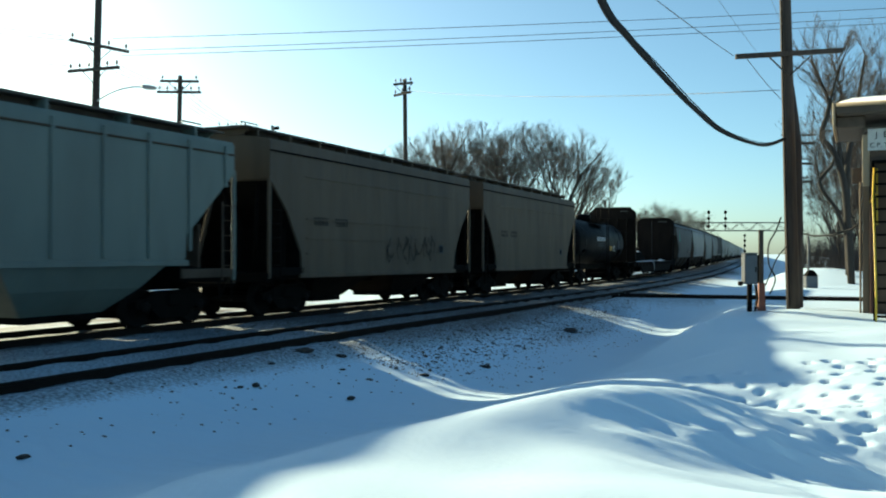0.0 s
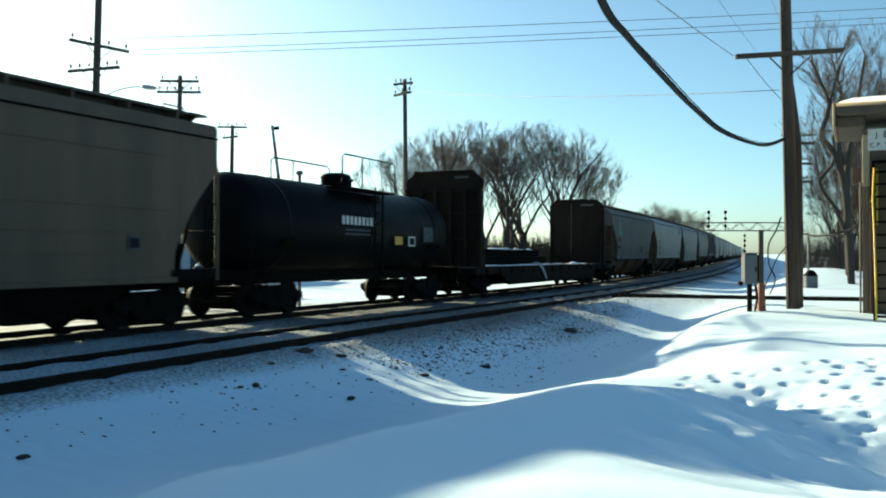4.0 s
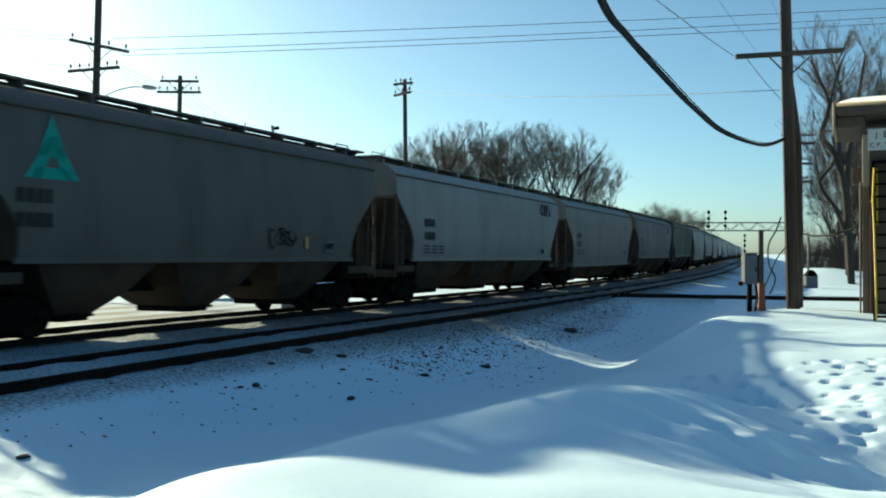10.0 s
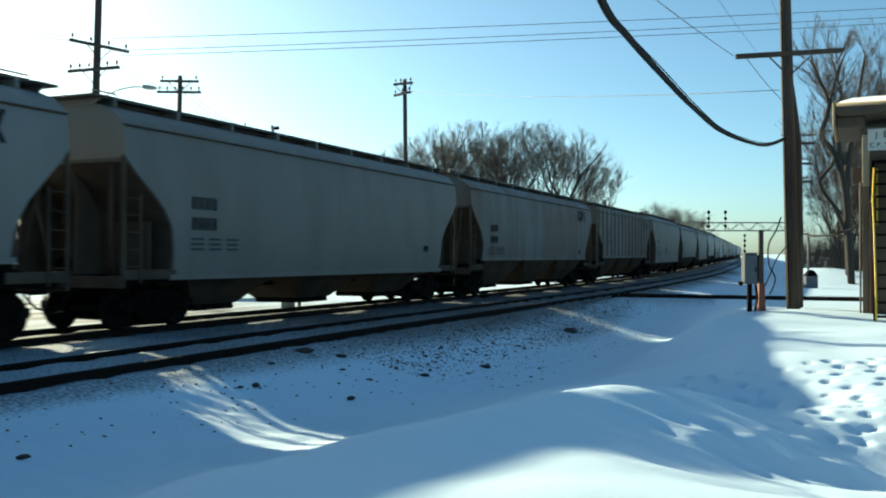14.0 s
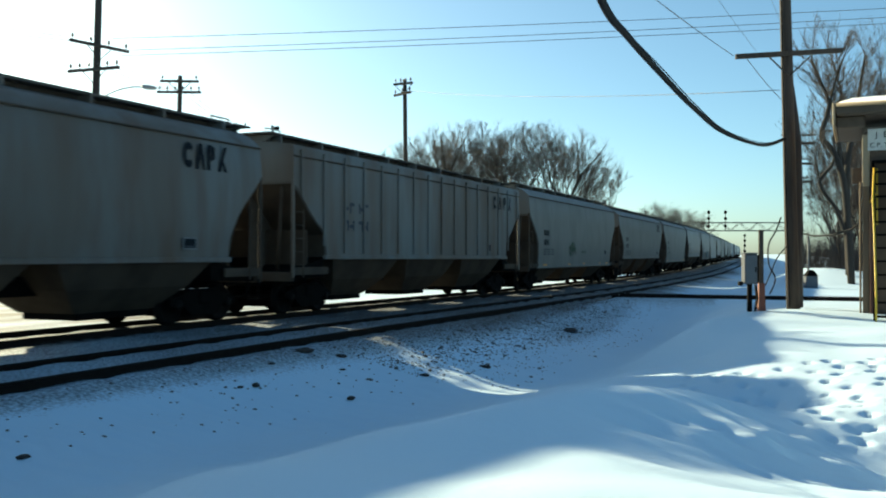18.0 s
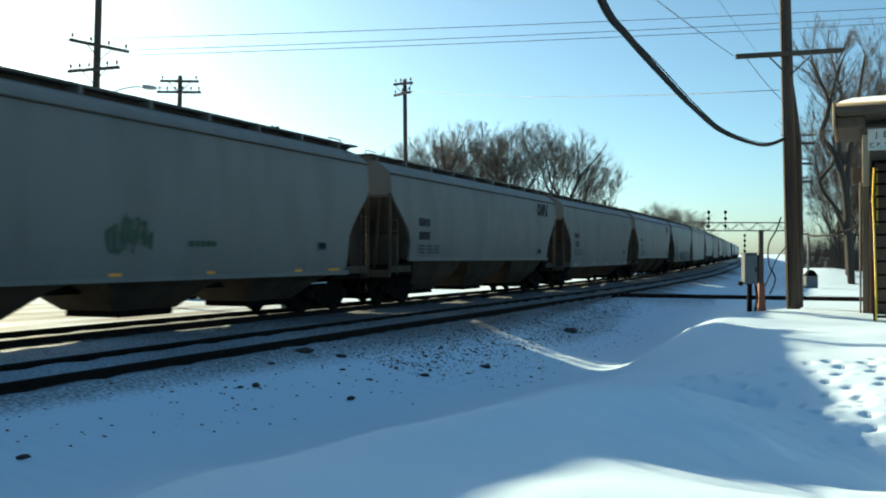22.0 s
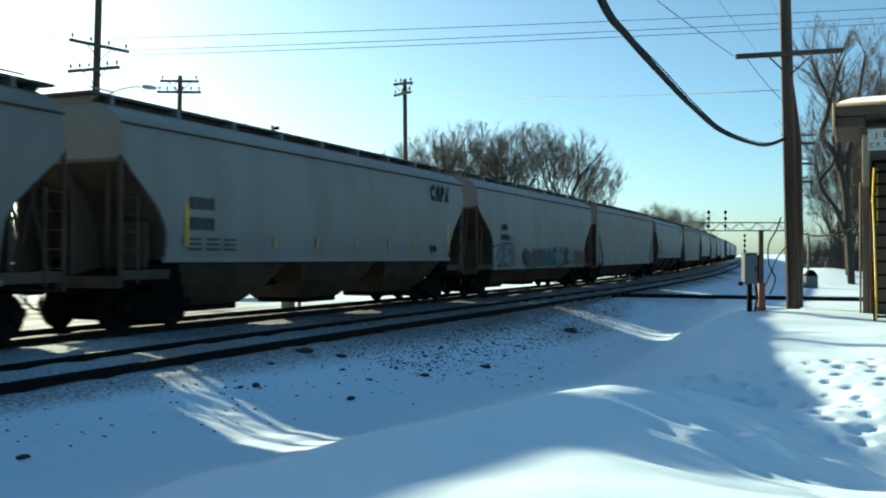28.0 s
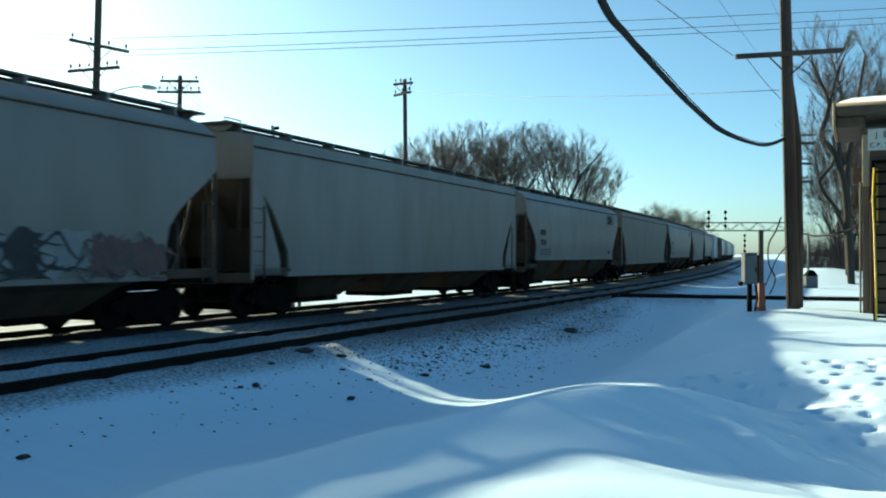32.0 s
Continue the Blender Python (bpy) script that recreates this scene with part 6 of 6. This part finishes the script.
def knotty_tree(x, y, limbs, seed, label):
    """A crooked old tree: limbs as (points across and up from its foot, thickness), with fans of twigs on their upper parts."""
    rng = random.Random(seed)
    t = thing("bare_tree", label, "tree", at=pose(x, y, ground_z(x, y) - 0.05), group="bare trees")
    twigs = Shape()

    def fan(p, way, length, r, level):
        d = (way + Vector((rng.gauss(0, 0.35), rng.gauss(0, 0.35), rng.gauss(0.12, 0.2)))).normalized()
        m = p + d * length * 0.5
        q = m + (d + Vector((rng.gauss(0, 0.2), rng.gauss(0, 0.2), 0.1))).normalized() * length * 0.5
        twigs.tube([p, m, q], [r, r * 0.8, max(r * 0.55, 0.005)], 4 if level == 0 else 3, True, False)
        if level < 3:
            for k in range(4):
                fan(m.lerp(q, rng.uniform(-0.4, 1.0)) if k else q, d, length * rng.uniform(0.5, 0.8), r * 0.55, level + 1)

    for pts, r0, r1, top in limbs:
        n = len(pts)
        line_pts = [Vector((a, 0.12 * math.sin(1.7 * k + seed), b)) for k, (a, b) in enumerate(pts)]
        fine_pts = []
        for k in range(n - 1):
            p0, p1, p2, p3 = line_pts[max(k - 1, 0)], line_pts[k], line_pts[k + 1], line_pts[min(k + 2, n - 1)]
            for u in (0, 0.25, 0.5, 0.75):
                fine_pts.append(0.5 * ((2 * p1) + (p2 - p0) * u + (2 * p0 - 5 * p1 + 4 * p2 - p3) * u * u + (3 * p1 - p0 - 3 * p2 + p3) * u ** 3))
        fine_pts.append(line_pts[-1])
        m = len(fine_pts)
        part("limb" if r0 < 0.16 else "trunk", Shape().tube(fine_pts, [r0 + (r1 - r0) * k / (m - 1) for k in range(m)], 8), BARK, t)
        for k in range(m):
            if fine_pts[k].z > top:
                for _ in range(1 + k % 2):
                    fan(fine_pts[k], (fine_pts[min(k + 1, m - 1)] - fine_pts[max(k - 1, 0)]).normalized() * 0.7 + Vector((rng.uniform(-0.8, 0.8), rng.uniform(-0.8, 0.8), 0.2)), rng.uniform(0.6, 1.15), 0.022, 0)
    part("crown", twigs, TWIG, t)


knotty_tree(19.8, 46, [([(0, -0.2), (-0.35, 4.4), (-0.8, 6.3), (-1.4, 7.2), (-1.2, 8.2), (-1.15, 8.9), (-1.5, 9.9), (-1.9, 10.9)], 0.19, 0.05, 7.6),
                       ([(-0.55, 5.5), (-0.75, 8.0), (-1.0, 8.8), (-0.7, 9.9), (-0.4, 11.0)], 0.13, 0.04, 8.4),
                       ([(-0.2, 2.2), (-0.8, 3.6), (-1.55, 4.9), (-0.95, 5.7), (-0.8, 6.2)], 0.11, 0.08, 9.0),
                       ([(-1.55, 4.9), (-1.7, 5.6), (-1.8, 6.5)], 0.06, 0.03, 5.8)], 3, "crooked dark leafless tree beside the signal tower")
knotty_tree(20.6, 48, [([(0, -0.2), (-0.2, 5.0), (0.1, 7.4), (0.5, 9.4), (0.8, 11.2)], 0.20, 0.05, 7.5),
                       ([(-0.2, 5.2), (-0.7, 7.4), (-0.5, 9.2), (-0.9, 11.0)], 0.12, 0.04, 7.6)], 8, "tall dark leafless tree beside the signal tower")


def spruce(x, y, h, seed):
    r = random.Random(seed)
    t = thing("spruce", "dark green snow-dusted spruce", "tree", at=pose(x, y, ground_z(x, y) - 0.05), group="evergreens")
    part("trunk", Shape().tube([(0, 0, 0), (0, 0, h * 0.95)], [0.14, 0.02], 7), BARK, t)
    sh = Shape()
    for i in range(420):
        k = r.random() ** 0.8
        z = 0.25 + k * (h - 0.35)
        reach = (1 - k) * h * 0.26 * r.uniform(0.55, 1.1) + 0.1
        a = r.uniform(0, 2 * math.pi)
        c, q = math.cos(a), math.sin(a)
        w = 0.10 + 0.10 * (1 - k)
        sh.add([(0.1 * c, 0.1 * q, z + 0.1), (reach * c - w * q, reach * q + w * c, z - reach * 0.25), (reach * 1.25 * c, reach * 1.25 * q, z - reach * 0.42), (reach * c + w * q, reach * q - w * c, z - reach * 0.25)], [(0, 1, 2, 3)])
    part("needles", sh, mat("spruce_needles", (0.035, 0.055, 0.035), 0.9, second=(0.06, 0.075, 0.05), scale=4, bump=0), t)


spruce(-17.6, 90, 8.0, 3)
spruce(-16.0, 91, 7.4, 4)
spruce(-7.4, 128, 7.2, 5)

for i in range(15):                       # woods behind the houses
    a = radians(rng.uniform(-27, -3.5))
    y = rng.uniform(118, 170)
    tree(rng.randrange(6), y * math.tan(a), y, rng.uniform(6.5, 9.5) * (1.25 if a < radians(-17) else 1), rng.uniform(0, 360), "leafless tree in the woods behind the houses", 1.25)
for i in range(14):                       # woods along the line behind the tower
    a = radians(rng.uniform(21.8, 29))
    y = rng.uniform(84, 160)
    tree(rng.randrange(4), y * math.tan(a), y, rng.uniform(9, 13.5), rng.uniform(0, 360), "dark leafless tree in the woods beside the line", 1.0)

# far woods along the horizon, too many to count
woods = Shape()
r = random.Random(5)


def thicket(n, a0, a1, d0, d1, h0, h1, strokes=5, w=0.10):
    """Many bare saplings between two bearings and two distances."""
    for i in range(n):
        a, dist = r.uniform(a0, a1), r.uniform(d0, d1)
        x, y = dist * math.tan(radians(a)), dist
        h = r.uniform(h0, h1)
        for j in range(strokes):
            dx, dy = r.gauss(0, h * 0.16), r.gauss(0, h * 0.16)
            b = r.uniform(0, 0.4) * h
            woods.add([(x + dx * b / h - w, y, b - 0.7), (x + dx * b / h + w, y + 0.05, b - 0.7), (x + dx, y + dy, h * r.uniform(0.65, 1.0))], [(0, 1, 2)])


thicket(1100, -34, 15.5, 330, 430, 3.0, 7.5, 4, 0.16)
thicket(420, 19.9, 40, 330, 430, 3.0, 8.0, 4, 0.16)
thicket(420, 20.8, 29, 60, 130, 1.0, 6.0, 9, 0.025)
thicket(180, 21.8, 26.5, 50, 70, 0.8, 5.0, 9, 0.016)
thicket(1100, -26, -3, 100, 150, 1.5, 5.2, 7, 0.07)
thicket(650, -27, -20.5, 64, 90, 1.5, 6.0, 9, 0.018)
thicket(900, -8, 11, 114, 130, 2.0, 5.0, 7, 0.07)
tagged(part("far_woods", woods, TWIG), "distant bare grey-brown woods on the horizon", "woods", kind="stuff")

# ---------------------------------------------------------------- houses beyond the tracks
SIDING = mat("white_siding", (0.42, 0.43, 0.44), 0.7, second=(0.34, 0.35, 0.36), scale=2, streak=6.0, bump=0.1)
BLUESIDE = mat("pale_blue_siding", (0.17, 0.22, 0.30), 0.7, second=(0.13, 0.17, 0.23), scale=2, streak=6.0, bump=0.1)
DARKTRIM = mat("dark_fascia", (0.05, 0.045, 0.045), 0.7, scale=3)
CHIM = mat("chimney_brick", (0.20, 0.12, 0.09), 0.9, second=(0.13, 0.08, 0.065), scale=6)


def window(parent, x, y, z, w, h):
    win = part("window", Shape().box(x - w / 2, x + w / 2, y - 0.05, y - 0.002, z, z + h, 0.01), WHITEP, parent)
    for q in (0, 1):
        part("pane", Shape().box(x - w / 2 + 0.06, x + w / 2 - 0.06, y - 0.058, y - 0.052, z + 0.06 + q * (h / 2 - 0.02), z + h / 2 - 0.03 + q * (h / 2 - 0.03)), DARKGLASS, win)


hs = thing("house", "low white house with snowy roof and dark fascia", "house", at=pose(-21.5, 70, -0.35))
part("wall", Shape().box(-5.8, -0.7, 0, 9, -0.3, 4.75, 0.02), SIDING, hs)
part("wall", Shape().box(-0.7, 4.4, -1.2, 8, -0.3, 4.5, 0.02), SIDING, hs)
part("fascia", Shape().box(-6.1, -0.7, -0.3, 9.2, 4.75, 4.92, 0.02), WHITEP, hs)
part("fascia", Shape().box(-1.0, 4.7, -1.6, 8.3, 4.35, 4.95, 0.03), DARKTRIM, hs)
part("roof", Shape().loft([[(-6.1, -0.3, 4.92), (-0.7, -0.3, 4.92), (-0.7, 9.2, 4.92), (-6.1, 9.2, 4.92)], [(-4.6, 3, 5.5), (-0.7, 3, 5.6), (-0.7, 6, 5.6), (-4.6, 6, 5.5)]]), SNOWCAP, hs)
part("roof", Shape().loft([[(-1.0, -1.6, 4.95), (4.7, -1.6, 4.95), (4.7, 8.3, 4.95), (-1.0, 8.3, 4.95)], [(0.6, 2.2, 5.9), (2.6, 2.2, 5.9), (2.6, 5, 5.9), (0.6, 5, 5.9)]]), SNOWCAP, hs)
part("chimney", Shape().box(-0.9, -0.35, 3, 3.6, 4.9, 6.7, 0.02), CHIM, hs)
part("chimney", Shape().box(0.2, 0.45, 2.2, 2.5, 4.9, 6.1, 0.02), CHIM, hs)
for i in range(4):
    window(hs, -3.4 + i * 0.66, 0.0, 3.1, 0.56, 1.05)
window(hs, 0.6, -1.2, 2.4, 0.9, 1.4)
part("door", Shape().box(3.2, 3.9, -1.26, -1.2, -0.2, 3.2, 0.01), DARKTRIM, hs)
h2 = thing("house", "pale blue house with low roof behind trees", "house", at=pose(-31, 80, -0.4))
part("wall", Shape().box(-6, 5.2, 0, 8, -0.3, 2.9, 0.02), BLUESIDE, h2)
part("roof", Shape().prism([(-0.4, 2.9), (4, 4.0), (8.4, 2.9)], "x", -6.3, 5.5), SNOWCAP, h2)
window(h2, -2.5, 0.0, 1.2, 1.4, 1.1)
window(h2, 2.6, 0.0, 1.2, 1.4, 1.1)
h3 = thing("garage", "pale blue gabled garage with snowy roof", "garage", at=pose(-16.6, 84, -0.4))
part("wall", Shape().prism([(-2.2, -0.3), (2.2, -0.3), (2.2, 1.7), (0, 2.75), (-2.2, 1.7)], "y", 0, 6), SIDING, h3)
part("roof", Shape().prism([(-2.5, 1.56), (0, 2.77), (0, 2.95), (-2.6, 1.7)], "y", -0.3, 6.3), SNOWCAP, h3)
part("roof", Shape().prism([(2.5, 1.56), (0, 2.77), (0, 2.95), (2.6, 1.7)], "y", -0.3, 6.3), SNOWCAP, h3)
part("garage_door", Shape().box(-1.4, 1.4, -0.06, -0.004, -0.3, 1.6, 0.02), WHITEP, h3)
h4 = thing("house", "blue-grey house with snowy gable roof", "house", at=pose(-20.5, 92, -0.4))
part("wall", Shape().box(-3.5, 8.5, 0, 7, -0.3, 3.0, 0.02), BLUESIDE, h4)
part("roof", Shape().prism([(-0.4, 3.0), (3.5, 4.9), (7.4, 3.0)], "x", -3.8, 8.8), SNOWCAP, h4)
window(h4, 5.4, 0.0, 1.2, 1.2, 1.2)


def parked_car(x, y, turn, paint, label):
    c = thing("parked_car", label, "car", at=pose(x, y, ground_z(x, y), 0, 0, turn), group="parked cars")
    body = Shape().prism([(-2.2, 0.35), (2.2, 0.35), (2.25, 0.75), (1.3, 0.92), (-1.9, 0.95), (-2.25, 0.8)], "y", -0.86, 0.86)
    part("body", body, paint, c)
    part("cabin", Shape().loft([[(-1.7, -0.8, 0.93), (0.95, -0.8, 0.93), (0.95, 0.8, 0.93), (-1.7, 0.8, 0.93)], [(-1.2, -0.66, 1.42), (0.25, -0.66, 1.42), (0.25, 0.66, 1.42), (-1.2, 0.66, 1.42)]]), DARKGLASS, c)
    part("roof_snow", Shape().loft([[(-1.25, -0.7, 1.42), (0.3, -0.7, 1.42), (0.3, 0.7, 1.42), (-1.25, 0.7, 1.42)], [(-1.1, -0.55, 1.52), (0.15, -0.55, 1.52), (0.15, 0.55, 1.52), (-1.1, 0.55, 1.52)]]), SNOWCAP, c)
    for a in (-1.4, 1.35):
        for q in (-1, 1):
            w = part("wheel", Shape().lathe((a, q * 0.72, 0.32), (0, q, 0), [(0, 0.2), (0, 0.32), (0.18, 0.32), (0.2, 0.29), (0.2, 0.0)], 18), BLACKSTEEL, c)
            part("hub", Shape().lathe((a, q * 0.925, 0.32), (0, q, 0), [(0, 0.18), (0.02, 0.16), (0.02, 0)], 12), GALV, w)


parked_car(-9.4, 41, 15, mat("silver_car_paint", (0.40, 0.42, 0.44), 0.3, 0.6, scale=3, bump=0), "silver car with snow on its roof beside the road")
parked_car(-24.2, 54, 0, mat("dark_car_paint", (0.05, 0.055, 0.06), 0.3, 0.3, scale=3, bump=0), "dark car with snow on its roof before the houses")

# ---------------------------------------------------------------- stones and lumps
def stone_verts(r, sx, sy, sz):
    pts = []
    for i in range(3):
        z = (-0.5, 0.15, 0.55)[i]
        n = 6
        for j in range(n):
            a = 2 * math.pi * (j + 0.5 * i) / n
            k = (0.85, 1.0, 0.45)[i] * r.uniform(0.75, 1.2)
            pts.append((sx * k * math.cos(a), sy * k * math.sin(a), sz * z * r.uniform(0.8, 1.2)))
    fs = [tuple(range(5, -1, -1)), tuple(range(12, 18))]
    for i in range(2):
        for j in range(6):
            fs.append((i * 6 + j, i * 6 + (j + 1) % 6, (i + 1) * 6 + (j + 1) % 6, (i + 1) * 6 + j))
    return pts, fs


r = random.Random(21)
gravel = Shape()
for i in range(7500):
    s = r.uniform(9, 46)
    off = r.gauss(6.9, 0.6) if r.random() < 0.9 else r.uniform(5.9, 9.0)
    if s < 15 and r.random() < 0.93:
        continue
    p = plan(off, s)
    k = r.uniform(0.008, 0.024) * (2.2 if r.random() < 0.05 else 1)
    v, f = stone_verts(r, k * r.uniform(0.8, 1.4), k, k * 0.8)
    z = ground_z(p.x, p.y) + k * 0.1
    gravel.add([(a + p.x, b + p.y, c + z) for a, b, c in v], f)
for i in range(60):
    s = r.uniform(3, 16)
    off = r.gauss(6.6, 0.45)
    p = plan(off, s)
    k = r.uniform(0.012, 0.028)
    v, f = stone_verts(r, k * r.uniform(0.8, 1.4), k, k * 0.8)
    z = ground_z(p.x, p.y) + k * 0.1
    gravel.add([(a + p.x, b + p.y, c + z) for a, b, c in v], f)
tagged(part("ballast", gravel, STONE), "loose dark ballast stones scattered on the snowy bank", "gravel", kind="stuff")
CLOD = mat("dark_frozen_clod", (0.035, 0.030, 0.026), 0.95, second=(0.06, 0.05, 0.043), scale=14, bump=0.4)
for x, y, k, lab in ((-3.82, 8.66, 0.06, "flat dark clod lying on the snow"), (-2.69, 13.64, 0.085, "dark clod of frozen dirt on the bank"), (-1.35, 13.98, 0.08, "dark stone standing out of the snow"),
                     (-2.38, 16.38, 0.14, "dark broken end of a tie beside the rails"), (0.84, 18.58, 0.10, "dark stone on the snowy bank"), (3.54, 26.36, 0.19, "dark lump of old tie on the bank"),
                     (-1.8, 16.66, 0.09, "dark stone beside the rails"), (-2.86, 13.38, 0.05, "small dark stone on the bank"), (-0.32, 16.68, 0.08, "small dark stone on the bank"),
                     (-1.67, 15.72, 0.05, "small dark stone on the bank"), (-2.73, 15.1, 0.05, "small dark stone beside the rails"), (-1.62, 14.78, 0.035, "small dark stone on the bank"), (-0.24, 17.14, 0.05, "small dark stone on the bank")):
    v, f = stone_verts(r, k * 1.3, k * 0.8, k * 0.55)
    tagged(part("stone", Shape().add(v, f), CLOD, at=pose(x, y, ground_z(x, y) + k * 0.25, 0, 0, r.uniform(0, 360))), lab, "stone", "stones on the bank")


motions()
